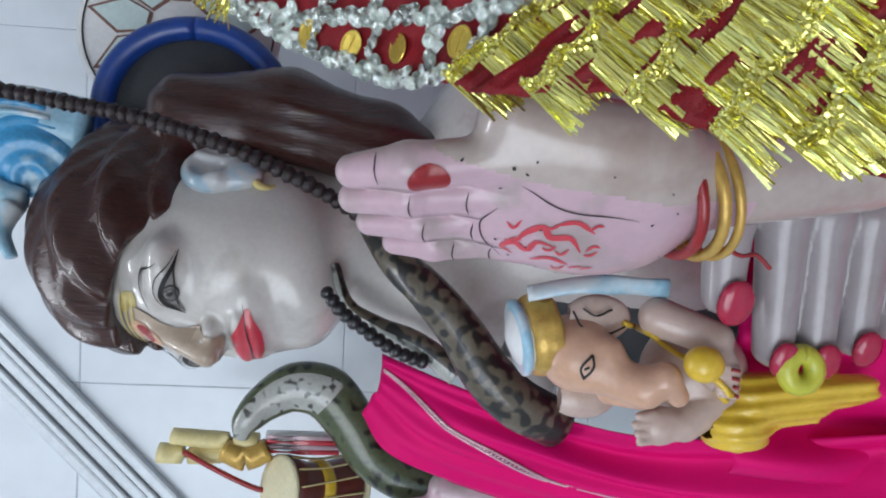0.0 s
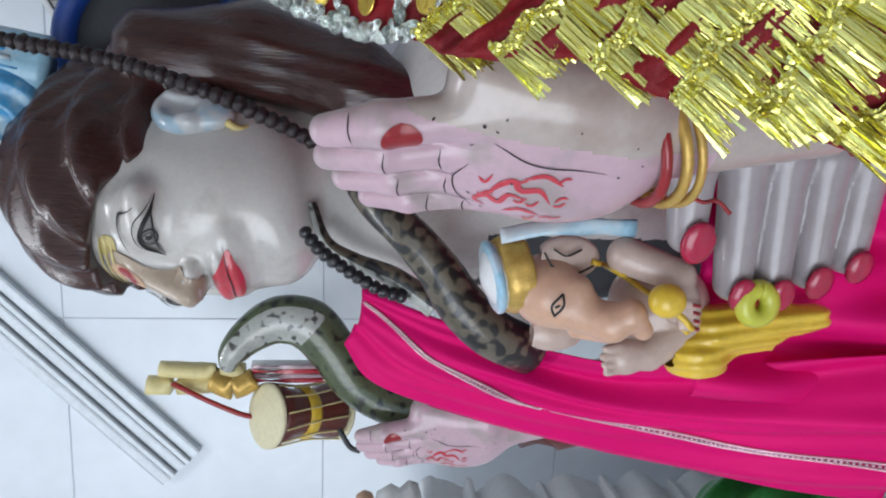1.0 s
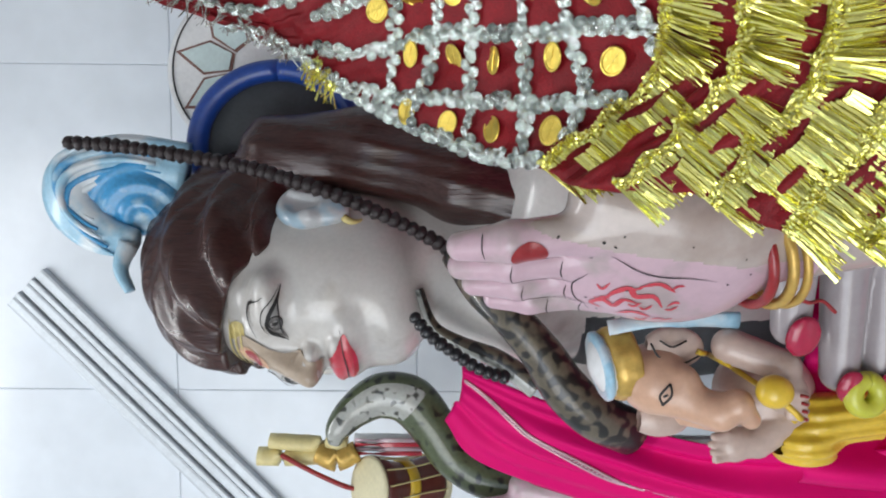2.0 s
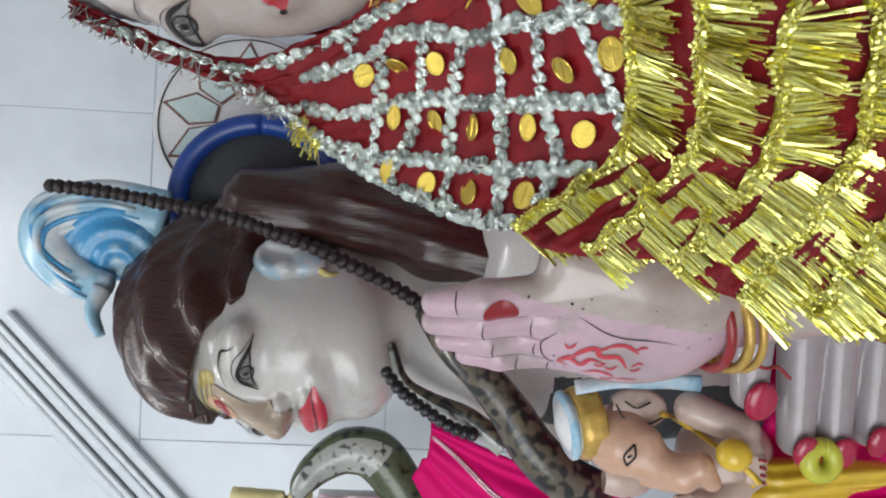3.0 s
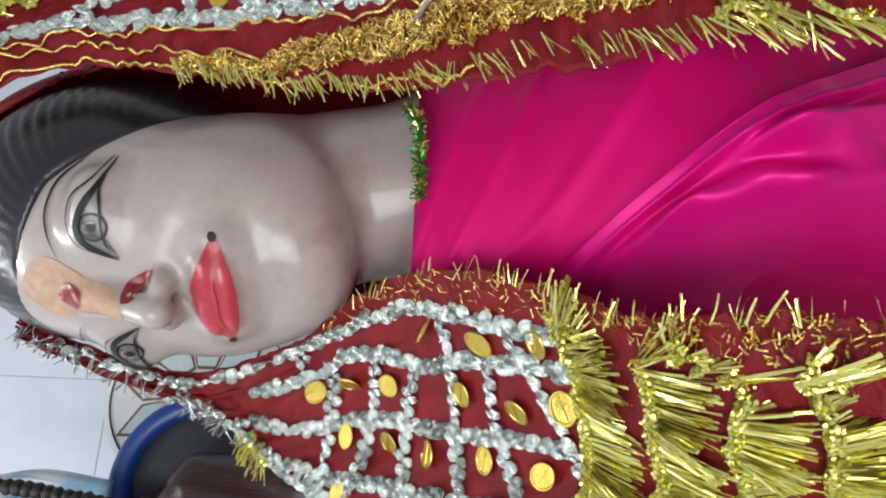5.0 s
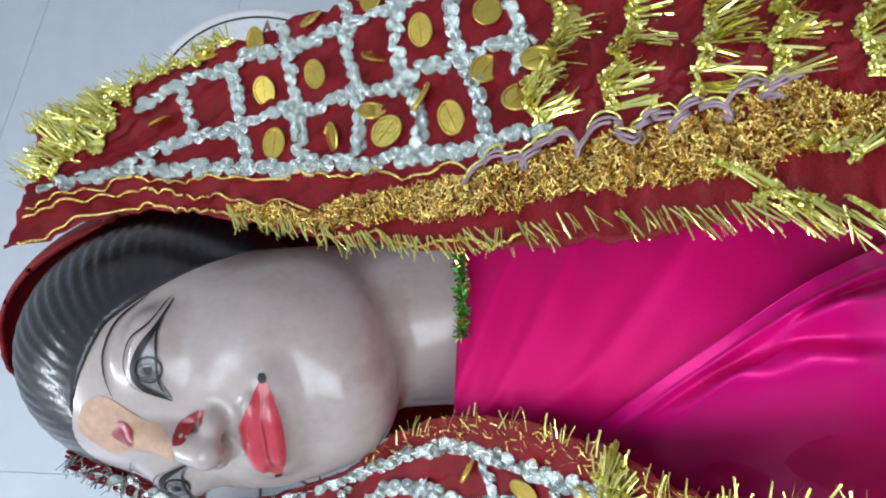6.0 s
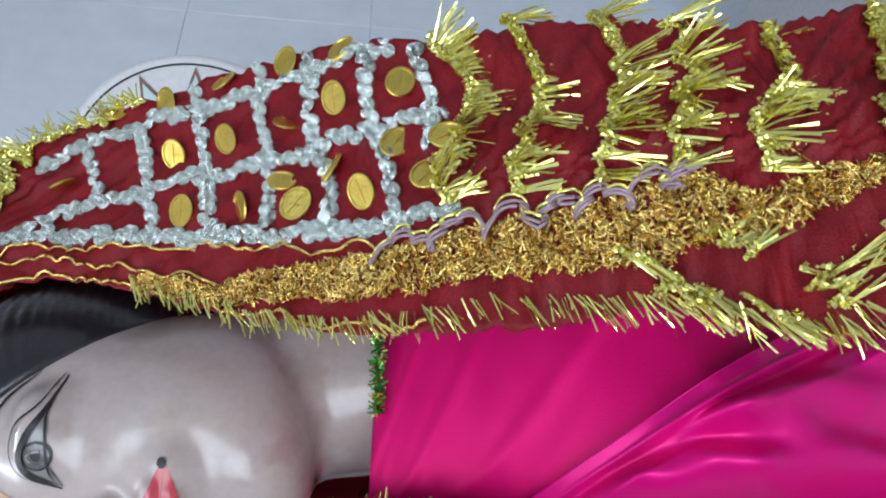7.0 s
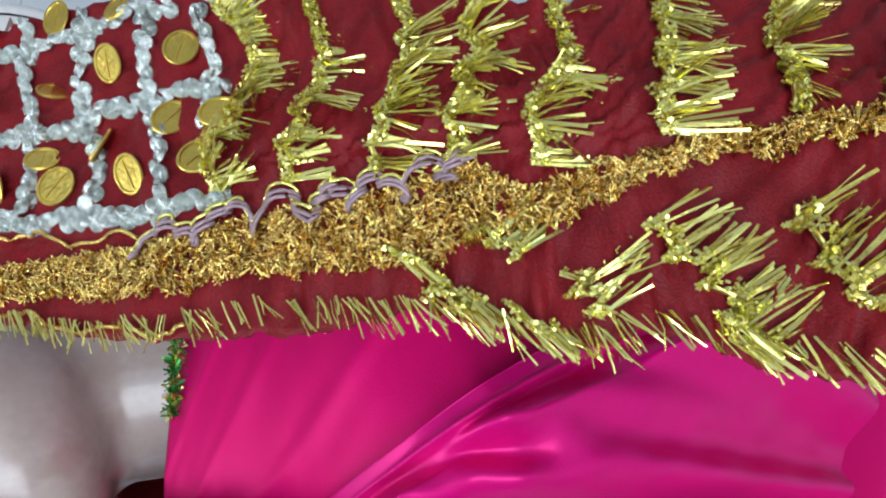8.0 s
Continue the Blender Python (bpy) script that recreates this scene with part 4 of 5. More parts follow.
for line in ([(8.04, 0.866), (8.63, 0.896)], [(9.19, 0.911), (9.51, 0.964)], [(10.07, 0.858), (10.42, 0.896), (11.16, 0.972)], [(11.19, 0.745), (11.75, 0.858), (12.14, 0.889)], [(12.3, 0.70), (12.8, 0.82), (13.3, 0.9)]):
    fringe(DL, line, veil, length=0.028, per=1100, direct=(0.45, -0.25, -0.70), spread=0.16, lift=0.15)
for line in ([(6.95, 0.90), (7.35, 0.97)], [(7.45, 0.96), (7.9, 0.985)], [(8.5, 0.96), (8.9, 0.985)], [(10.6, 0.95), (11.0, 0.975)]):
    fringe(DL, line, veil, length=0.022, per=900, direct=(-0.55, -0.25, -0.45), spread=0.2, lift=0.15)
for line in ([(0.0, 0.55), (0.3, 0.3), (0.5, 0.05)], [(0.45, 0.55), (0.7, 0.3), (0.9, 0.05)], [(0.2, 0.55), (0.5, 0.3), (0.7, 0.05)]):
    fringe(DL, line, veil, length=0.030, per=1500, direct=(0.35, 0.1, 0.75), spread=0.3, lift=0.3)
fringe(DL, [(0.0, 0.05), (1.2, 0.03), (2.0, 0.02)], veil, length=0.024, per=900, direct=(0.5, 0.2, 0.6), spread=0.5, name="edge_fringe")

# gold net trim with its wavy cord, sewn along the front border of the left drape
def trim():
    soup = Soup()
    U = np.concatenate([rng.uniform(2.0, 8.3, 8500), rng.uniform(8.3, 12.5, 2800)])
    mark = [1.2, 2.8, 3.5, 4.3, 5.2, 6.2, 7.3, 8.1, 8.5, 9.96, 10.74, 11.65, 12.5]
    top = np.interp(U, mark, [0.93, 0.92, 0.83, 0.81, 0.81, 0.805, 0.79, 0.765, 0.79, 0.735, 0.575, 0.51, 0.45])
    low = np.interp(U, mark, [0.96, 0.985, 0.926, 0.915, 0.905, 0.915, 0.935, 0.88, 0.87, 0.80, 0.65, 0.58, 0.52])
    V = top + (low - top) * rng.uniform(0, 1, len(U))
    p, du, dv, n = DL.basis(U, V)
    for i in range(len(U)):
        c = p[i] + n[i] * rng.uniform(0.001, 0.0035)
        d = du[i] * rng.normal(0, 1) + dv[i] * rng.normal(0, 1) + n[i] * rng.normal(0, 0.35)
        d *= 0.0026 * rng.uniform(0.5, 1.3) / np.linalg.norm(d)
        w = np.cross(d, n[i] + rng.normal(0, 0.5, 3))
        w *= 0.00055 / (np.linalg.norm(w) + 1e-9)
        soup.add([c - d - w, c - d + w, c + d + w * 0.7, c + d - w * 0.7], [(0, 1, 2, 3)])
    net = soup.make("gold_net", [COPPER], smooth=False, parent=veil, label="copper-gold thread net trim")
    net["kind"] = "stuff"
    U, V = rng.uniform(3.4, 11.5, 650), rng.uniform(0.0, 0.17, 650)
    p, du, dv, n = DR.basis(U, V)
    way = du * rng.normal(0, 1, (650, 1)) + dv * rng.normal(0, 1, (650, 1)) + n * rng.normal(0, 0.3, (650, 1))
    way *= 0.0022 / np.linalg.norm(way, axis=1, keepdims=True)
    wide = np.cross(way, n + rng.normal(0, 0.5, (650, 3)))
    wide *= 0.0004 / (np.linalg.norm(wide, axis=1, keepdims=True) + 1e-9)
    c = p + n * rng.uniform(0.001, 0.003, (650, 1))
    v = np.stack([c - way - wide, c - way + wide, c + way + wide, c + way - wide], 1).reshape(-1, 3)
    obj("gold_net", v, [(4 * i, 4 * i + 1, 4 * i + 2, 4 * i + 3) for i in range(650)], COPPER, smooth=False, parent=veil, label="copper-gold thread net trim")["kind"] = "stuff"
    u = np.linspace(4.1, 8.1, 260)
    t = np.interp(u, [3.9, 4.3, 5.2, 6.2, 7.3, 8.1], [0.80, 0.805, 0.80, 0.795, 0.785, 0.755])
    wave = 0.048 * np.abs(np.sin((u - 4.1) * 5.2)) ** 0.7
    for off, r, m, name in ((0.0, 0.0010, LILAC, "wavy_cord"), (0.009, 0.0010, LILAC, "wavy_cord"), (-0.012, 0.0009, GOLD, "yellow_cord")):
        q, a, b, nn = DL.basis(u, t + 0.030 - wave + off)
        v, f = tube(q + nn * 0.005, r, 6)
        obj(name, v, f, m, parent=veil)
    for v0, v1, u1 in ((0.84, 0.92, 3.0), (0.985, 0.985, 4.6), (0.79, 0.79, 4.4)):
        u = np.linspace(0.1, u1, 160)
        q, a, b, nn = DL.basis(u, np.linspace(v0, v1, 160) + 0.012 * np.sin(u * 9))
        v, f = tube(q + nn * 0.002, 0.0011, 6)
        obj("copper_piping", v, f, COPPER, parent=veil)


trim()


# ---- statue of the seated god ----
M_S = pose(-0.043, 0.735, 1.535, 2, -3, -41.5) @ Matrix.Diagonal((1.28, 1.36, 1.12, 1))
INV = np.array(M_S.inverted())


def local(p):
    return tuple(INV[:3, :3] @ np.array(p) + INV[:3, 3])


FALL = [local(q) for q in ((0.115, 0.745, 1.575), (0.120, 0.735, 1.45), (0.085, 0.715, 1.34), (0.050, 0.70, 1.25))]


def face_m(p):
    return face_field(p, jaw=-0.106, wide=0.98, chin_r=0.028, nose=0.003, full=0.90, socket=0.82)


def bare_m(p):
    d = smin(face_m(p), smin(cap(p, (0, 0.030, -0.08), (0.0, 0.05, -0.24), 0.054, 0.058), cap(p, (0, 0.0, -0.12), local((-0.075, 0.70, 1.25)), 0.046, 0.052), 0.03), 0.018)
    d = smin(d, ell(p, local((0.02, 0.80, 1.20)), (0.16, 0.11, 0.10)), 0.05)
    return smin(d, ell(p, local((0.0, 0.78, 1.04)), (0.15, 0.125, 0.20)), 0.05)


def hair_m(p):
    d = ell(p, (0, 0.030, 0.066), (0.094, 0.118, 0.118))
    th = np.arctan2(p[..., 0], p[..., 2] + 0.03)
    d = d + 0.0042 * np.sin(th * 24 - 26 * p[..., 1]) + 0.0008 * np.sin(th * 60 - 250 * p[..., 1])
    line = 0.074 - 5.0 * p[..., 0] ** 2 - (p[..., 1] + 0.05).clip(0) * 1.15
    d = smax(d, line - p[..., 2], 0.005)
    fall = None
    for a, b, ra, rb in zip(FALL, FALL[1:], (0.038, 0.040, 0.038), (0.040, 0.038, 0.030)):
        c = cap(p, a, b, ra, rb)
        fall = c if fall is None else smin(fall, c, 0.02)
    fall = fall + 0.0008 * np.sin(230 * p[..., 0] + 170 * p[..., 1] - 60 * p[..., 2])
    return smin(d, fall, 0.02)


def ear_m(p):
    d = ell(p, (0.085, 0.012, -0.020), (0.014, 0.026, 0.034))
    d = smin(d, ell(p, (0.086, 0.002, -0.050), (0.009, 0.012, 0.016)), 0.012)
    d = smax(d, -ell(p, (0.100, 0.010, -0.014), (0.011, 0.017, 0.023)), 0.004)
    d = smin(d, cap(p, (0.093, 0.022, -0.002), (0.093, 0.014, -0.030), 0.0035), 0.003)
    return smin(d, ell(p, (0.091, -0.006, -0.024), (0.006, 0.007, 0.010)), 0.004)


god = Soup()
for field, number, lo, hi in ((bare_m, 0, (-0.26, -0.15, -0.62), (0.28, 0.26, 0.16)), (hair_m, 1, (-0.12, -0.11, -0.36), (0.20, 0.20, 0.20)), (ear_m, 8, (0.05, -0.03, -0.08), (0.12, 0.05, 0.04))):
    v, f = skin(field, lo, hi, 0.0030 if number == 0 else 0.0026)
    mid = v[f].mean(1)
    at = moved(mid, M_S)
    # bare body below z 1.19 and under x -0.075 gets the charcoal colour
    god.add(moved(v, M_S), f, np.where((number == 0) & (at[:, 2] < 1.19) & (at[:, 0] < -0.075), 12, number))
for s in (1, -1):
    eye(god, face_m, M_S, s, size=0.84, base=-0.004, mid=0.0435)
patch(god, face_m, [(0.84 * x, 1.02 * z) for x, z in LIPS], 5, M_S, rings=8, n=56, lift=0.0010)
stroke(god, face_m, [(-0.036, -0.0545), (-0.012, -0.0560), (0, -0.0570), (0.012, -0.0560), (0.038, -0.0540)], 0.0016, 2, M_S, lift=0.0016)
patch(god, face_m, [(0.014, 0.066), (0.030, 0.061), (0.032, 0.048), (0.016, 0.050)], 9, M_S)
patch(god, face_m, [(-0.020, 0.050), (0.0, 0.062), (0.022, 0.052), (0.014, 0.024), (0.012, 0.0), (0.016, -0.024), (0.0, -0.032), (-0.016, -0.024), (-0.012, 0.0), (-0.014, 0.024)], 13, M_S, rings=10, n=48, lift=0.0018)
for z in (0.050, 0.056, 0.062):
    stroke(god, face_m, [(-0.030, z), (0, z + 0.004), (0.034, z)], 0.0022, 9, M_S, lift=0.0026)
patch(god, face_m, [(-0.010, 0.052), (0.0, 0.058), (0.010, 0.052), (0.007, 0.030), (0, 0.024), (-0.007, 0.030)], 7, M_S, lift=0.0026)
patch(god, face_m, [(-0.004, 0.048), (0.006, 0.050), (0.008, 0.036), (0.0, 0.032)], 6, M_S, lift=0.0032)
v, f = tube(moved([(0.083 + 0.006 * math.cos(a), 0.004 + 0.013 * math.sin(a), -0.068 + 0.013 * math.cos(a)) for a in np.linspace(0, 5.4, 24)], M_S), 0.0045, 8)
god.add(v, f, 9)
# water jet and crest on his hair
jet = spline([(0.095, 0.755, 1.69), (0.105, 0.745, 1.77), (0.085, 0.735, 1.825), (0.045, 0.73, 1.828), (0.012, 0.725, 1.79), (0.0, 0.72, 1.745)], 40)
v, f = tube(jet, np.interp(np.arange(40), [0, 15, 30, 39], [0.034, 0.034, 0.028, 0.018]), 16, flat=0.6, up=(0, 1, 0))
v = [p + 0.0028 * math.sin(9 * math.atan2(i % 16 - 7.5, 4)) * np.array((0, 1, 0)) for i, p in enumerate(v)]
god.add(v, f, 10)
for k in range(5):
    o = np.array([0.011 * (k - 2), -0.022 + 0.004 * abs(k - 2), 0.006 * (k - 2)])
    v, f = tube(jet[3:34] + o, np.interp(np.arange(31), [0, 15, 30], [0.003, 0.006, 0.002]), 8)
    god.add(v, f, 11 if k % 2 else 10)
v, f = skin(lambda p: ell(p, (0.062, 0.745, 1.765), (0.055, 0.026, 0.065)) + 0.002 * np.sin(240 * np.hypot(p[..., 0] - 0.03, p[..., 2] - 1.74)), (-0.01, 0.70, 1.68), (0.135, 0.79, 1.85), 0.003)
god.add(v, f, 11)
v, f = tube(spline([(0.0, 0.715, 1.752), (-0.030, 0.705, 1.758), (-0.058, 0.70, 1.745)], 14), np.linspace(0.018, 0.010, 14), 10, flat=0.6)
god.add(v, f, 10)
# second raised palm, farther back
raised_palm(god, pose(-0.380, 0.765, 1.228, 0, -6, -30) @ Matrix.Diagonal((1.0, 1.0, 1.0, 1)), back=14, front=14)
v, f = tube([(-0.37, 0.80, 1.10), (-0.375, 0.805, 1.05), (-0.36, 0.82, 0.98)], [0.036, 0.038, 0.045], 16)
god.add(v, f, 15)
v, f = tube(spline([(-0.30, 0.86, 1.16), (-0.22, 0.88, 1.12), (-0.10, 0.84, 1.16)], 12), 0.045, 14)
god.add(v, f, 0)
v, f = skin(lambda p: smin(ell(p, (0.0, 0.84, 0.98), (0.17, 0.15, 0.24)), ell(p, (-0.08, 0.84, 0.74), (0.36, 0.22, 0.16)), 0.08), (-0.50, 0.56, 0.62), (0.34, 1.10, 1.26), 0.009)
v[:, 2] = np.maximum(v[:, 2], 0.621)
god.add(v, f, 12)
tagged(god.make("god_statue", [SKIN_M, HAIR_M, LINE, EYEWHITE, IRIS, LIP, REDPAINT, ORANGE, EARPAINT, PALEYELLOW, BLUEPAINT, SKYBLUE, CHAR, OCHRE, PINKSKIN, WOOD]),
       "painted marble statue of a god with brown hair and blue crest", "statue")


# ---- bead strings ----
def bead_mesh(name, r, material, knobs):
    v, f = [], []
    n, k = 8, 12
    for i in range(n + 1):
        a = math.pi * i / n
        for j in range(k):
            w = 2 * math.pi * j / k
            q = r * (1 + knobs * math.cos(5 * w) * math.sin(3 * a))
            v.append((q * math.sin(a) * math.cos(w), q * math.sin(a) * math.sin(w), 0.85 * q * math.cos(a)))
    for i in range(n):
        for j in range(k):
            f.append((i * k + j, i * k + (j + 1) % k, (i + 1) * k + (j + 1) % k, (i + 1) * k + j))
    me = bpy.data.meshes.new(name)
    me.from_pydata(v, [], f)
    me.materials.append(material)
    me.polygons.foreach_set("use_smooth", np.full(len(f), True))
    return me


def beads(name, pts, r, material, knobs, label):
    thing = tagged(new(name), label, "necklace")
    c = spline(pts, 500)
    s = np.concatenate([[0], np.cumsum(np.linalg.norm(np.diff(c, axis=0), axis=1))])
    me = bead_mesh("bead", r, material, knobs)
    for d in np.arange(0, s[-1], r * 1.32):
        i = min(int(np.searchsorted(s, d)), 498)
        t = Vector(c[i + 1] - c[i])
        ob = new("bead", me)
        ob.parent = thing
        k = rng.uniform(0.92, 1.08)
        ob.matrix_local = Matrix.Translation(c[i]) @ t.to_track_quat("Z", "Y").to_matrix().to_4x4() @ pose(0, 0, 0, 0, 0, rng.uniform(0, 360)) @ Matrix.Diagonal((k, k, k, 1))
    v, f = tube(c[::12], 0.0014, 6)
    obj("cord", v, f, BLACKBEAD, parent=thing)


beads("seed_bead_necklace", [(0.122, 0.66, 1.792), (0.119, 0.655, 1.74), (0.110, 0.645, 1.672), (0.094, 0.625, 1.575), (0.070, 0.605, 1.49), (0.044, 0.61, 1.425), (0.016, 0.625, 1.37), (-0.015, 0.63, 1.32)], 0.0086, BEAD, 0.14, "string of dark brown seed beads hung over the god's head")
beads("black_bead_necklace", [(-0.070, 0.605, 1.388), (-0.088, 0.60, 1.372), (-0.108, 0.60, 1.345), (-0.128, 0.60, 1.312), (-0.14, 0.61, 1.28)], 0.0078, BLACKBEAD, 0.02, "string of black beads at the god's neck")


# ---- snakes ----
def snake(name, pts, radii, label, pale, belly_side, material):
    c = spline(pts, 70)
    r = np.interp(np.linspace(0, 1, 70), np.linspace(0, 1, len(radii)), radii)
    soup = Soup()
    v, f = tube(c, r, 20, flat=0.85, up=(0.2, 1, 0.1))
    v = np.array(v)
    idx = []
    ring = v[35 * 20:36 * 20] - c[35]
    best = int(np.argmax(ring @ np.array(belly_side)))
    strip = {(best + k) % 20 for k in range(-2, 3)}
    for q in f:
        idx.append(1 if len(q) == 4 and q[0] % 20 in strip and q[0] < 20 * pale else 0)
    soup.add(v, f, idx)
    return tagged(soup.make(name, [material, BELLY]), label, "snake figure")


snake("cobra_figure", [(-0.290, 0.800, 1.508), (-0.268, 0.80, 1.502), (-0.244, 0.81, 1.480), (-0.226, 0.82, 1.444), (-0.232, 0.82, 1.402), (-0.270, 0.82, 1.368), (-0.318, 0.815, 1.335), (-0.345, 0.80, 1.285), (-0.35, 0.79, 1.22), (-0.32, 0.81, 1.14)],
      [0.009, 0.019, 0.026, 0.034, 0.037, 0.034, 0.030, 0.027, 0.025, 0.024], "olive spotted cobra figure with a pale belly, glossy paint", 32, (-0.3, -0.75, -0.6), SNAKE)
snake("coiled_snake_figure", [(0.00, 0.62, 1.345), (-0.035, 0.585, 1.318), (-0.060, 0.565, 1.288), (-0.095, 0.558, 1.256), (-0.135, 0.555, 1.228), (-0.165, 0.56, 1.195), (-0.19, 0.58, 1.15)],
      [0.016, 0.018, 0.020, 0.022, 0.025, 0.026, 0.026], "brown-black patterned snake figure round the god's neck", 70, (-0.75, 0.2, -0.5), SNAKE_B)
snake("thin_snake_figure", [(-0.045, 0.65, 1.385), (-0.085, 0.635, 1.368), (-0.105, 0.63, 1.335), (-0.120, 0.62, 1.295), (-0.15, 0.61, 1.25)], [0.005, 0.007, 0.009, 0.012, 0.014], "grey-brown snake coil on the god's shoulder", 70, (-0.6, -0.6, 0.2), SNAKE_B)

# ---- drum, trident and its cloth ----
drum = tagged(new("hand_drum"), "small red lacquered hourglass drum with cream skins", "drum")
M_D = pose(-0.388, 0.885, 1.416, 38, 14, 0) @ Matrix.Diagonal((1.1, 1.1, 1.15, 1))
v, f = lathe([(0.036, -0.050), (0.040, -0.044), (0.036, -0.030), (0.030, 0.0), (0.036, 0.030), (0.041, 0.044), (0.037, 0.050)], 28)
obj("body", moved(v, M_D), f, WOOD, parent=drum)
for z in (-0.053, 0.053):
    v, f = lathe([(0.0001, -0.003), (0.038, -0.003), (0.043, -0.001), (0.043, 0.002), (0.038, 0.004), (0.0001, 0.004)], 28)
    obj("drum_skin", moved(moved(v, pose(0, 0, z, 180 if z < 0 else 0)), M_D), f, HIDE, parent=drum)
v, f = lathe([(0.034, -0.008), (0.036, -0.004), (0.036, 0.004), (0.034, 0.008)], 28)
obj("band", moved(v, M_D), f, YELLOW, parent=drum)
for k in range(12):
    a0, a1 = 2 * math.pi * k / 12, 2 * math.pi * (k + 0.5) / 12
    v, f = tube(spline([(0.042 * math.cos(a0), 0.042 * math.sin(a0), 0.048), (0.037 * math.cos((a0 + a1) / 2), 0.037 * math.sin((a0 + a1) / 2), 0), (0.042 * math.cos(a1), 0.042 * math.sin(a1), -0.048)], 8), 0.0012, 5)
    obj("lacing", moved(v, M_D), f, CREAM, parent=drum)
v, f = tube(spline([(-0.40, 0.85, 1.36), (-0.425, 0.845, 1.345), (-0.43, 0.84, 1.33)], 8), 0.004, 8)
obj("striker", v, f, CHAR, parent=drum)

trident = tagged(new("trident"), "cream and gold painted trident head with red cords", "trident")
v, f = tube(spline([(-0.318, 0.885, 1.62), (-0.322, 0.885, 1.56), (-0.322, 0.885, 1.50)], 12), [0.015, 0.015, 0.016, 0.016, 0.016, 0.017, 0.016, 0.015, 0.015, 0.016, 0.016, 0.015], 8, flat=0.8)
obj("prong", v, f, CREAM, parent=trident)
v, f = tube(spline([(-0.345, 0.89, 1.64), (-0.345, 0.89, 1.58), (-0.338, 0.885, 1.52)], 12), 0.016, 8, flat=0.8)
obj("prong", v, f, CREAM, parent=trident)
v, f = tube(spline([(-0.335, 0.88, 1.545), (-0.345, 0.875, 1.515), (-0.332, 0.88, 1.485)], 12), 0.021, 10, flat=0.8)
obj("socket", v, f, GOLDPAINT, parent=trident)
v, f = tube(spline([(-0.322, 0.89, 1.49), (-0.322, 0.89, 1.30), (-0.325, 0.90, 1.0), (-0.33, 0.90, 0.62)], 20), 0.014, 12)
obj("shaft", v, f, WHITEPAINT, parent=trident)
for k in range(4):
    v, f = tube([(-0.333 + 0.007 * k, 0.873, 1.487), (-0.333 + 0.007 * k, 0.872, 1.44), (-0.333 + 0.007 * k, 0.874, 1.385)], 0.0035, 8)
    obj("ribbon", v, f, LIP if k % 2 == 0 else PINKSKIN, parent=trident)
v, f = tube(spline([(-0.335, 0.87, 1.60), (-0.36, 0.865, 1.55), (-0.385, 0.87, 1.50), (-0.39, 0.875, 1.475)], 14), 0.004, 8)
obj("cord", v, f, REDPAINT, parent=trident)

# ---- elephant-headed child ----
child = Soup()


def add_form(soup, field, lo, hi, step, index):
    v, f = skin(field, lo, hi, step)
    soup.add(v, f, index)


def child_skin(p):
    d = ell(p, (-0.084, 0.418, 1.180), (0.030, 0.032, 0.030))
    d = smin(d, ell(p, (-0.080, 0.392, 1.164), (0.014, 0.012, 0.012)), 0.008)
    d = smin(d, cap(p, (-0.094, 0.398, 1.168), (-0.100, 0.380, 1.140), 0.016, 0.014), 0.010)
    d = smin(d, cap(p, (-0.100, 0.380, 1.140), (-0.092, 0.374, 1.128), 0.014, 0.012), 0.006)
    d = smin(d, cap(p, (-0.092, 0.374, 1.128), (-0.105, 0.378, 1.116), 0.011, 0.008), 0.003)
    return smin(d, cap(p, (-0.112, 0.402, 1.160), (-0.114, 0.385, 1.140), 0.007, 0.004), 0.004)


def child_limb(p):
    d = ell(p, (-0.098, 0.430, 1.082), (0.040, 0.036, 0.042))
    d = smin(d, cap(p, (-0.052, 0.40, 1.125), (-0.064, 0.384, 1.088), 0.015, 0.013), 0.006)
    d = smin(d, ell(p, (-0.084, 0.376, 1.088), (0.017, 0.012, 0.015)), 0.006)
    for k in range(4):
        d = smin(d, cap(p, (-0.080 - 0.006 * k, 0.366, 1.094 - 0.001 * k), (-0.082 - 0.006 * k, 0.365, 1.080), 0.0036, 0.0030), 0.001)
    arm = smin(cap(p, (-0.112, 0.41, 1.070), (-0.132, 0.402, 1.100), 0.017, 0.014), ell(p, (-0.133, 0.398, 1.120), (0.015, 0.011, 0.017)), 0.006)
    for k in range(4):
        arm = smin(arm, cap(p, (-0.123 - 0.0065 * k, 0.393, 1.128), (-0.124 - 0.0065 * k, 0.390, 1.141 - 0.002 * abs(k - 1)), 0.0038, 0.0030), 0.001)
    d = np.minimum(d, arm)
    return np.minimum(d, smin(ell(p, (-0.056, 0.412, 1.168), (0.018, 0.008, 0.026)), ell(p, (-0.121, 0.425, 1.172), (0.016, 0.009, 0.026)), 0.002))


def child_cloth(p):
    d = ell(p, (-0.133, 0.408, 1.058), (0.021, 0.028, 0.028))
    d = smin(d, cap(p, (-0.110, 0.405, 1.050), (-0.098, 0.392, 0.968), 0.017, 0.012), 0.010)
    d = smin(d, cap(p, (-0.116, 0.403, 1.045), (-0.118, 0.395, 1.002), 0.018, 0.008), 0.008)
    return d + 0.0012 * np.sin(620 * p[..., 0] + 90 * p[..., 2])


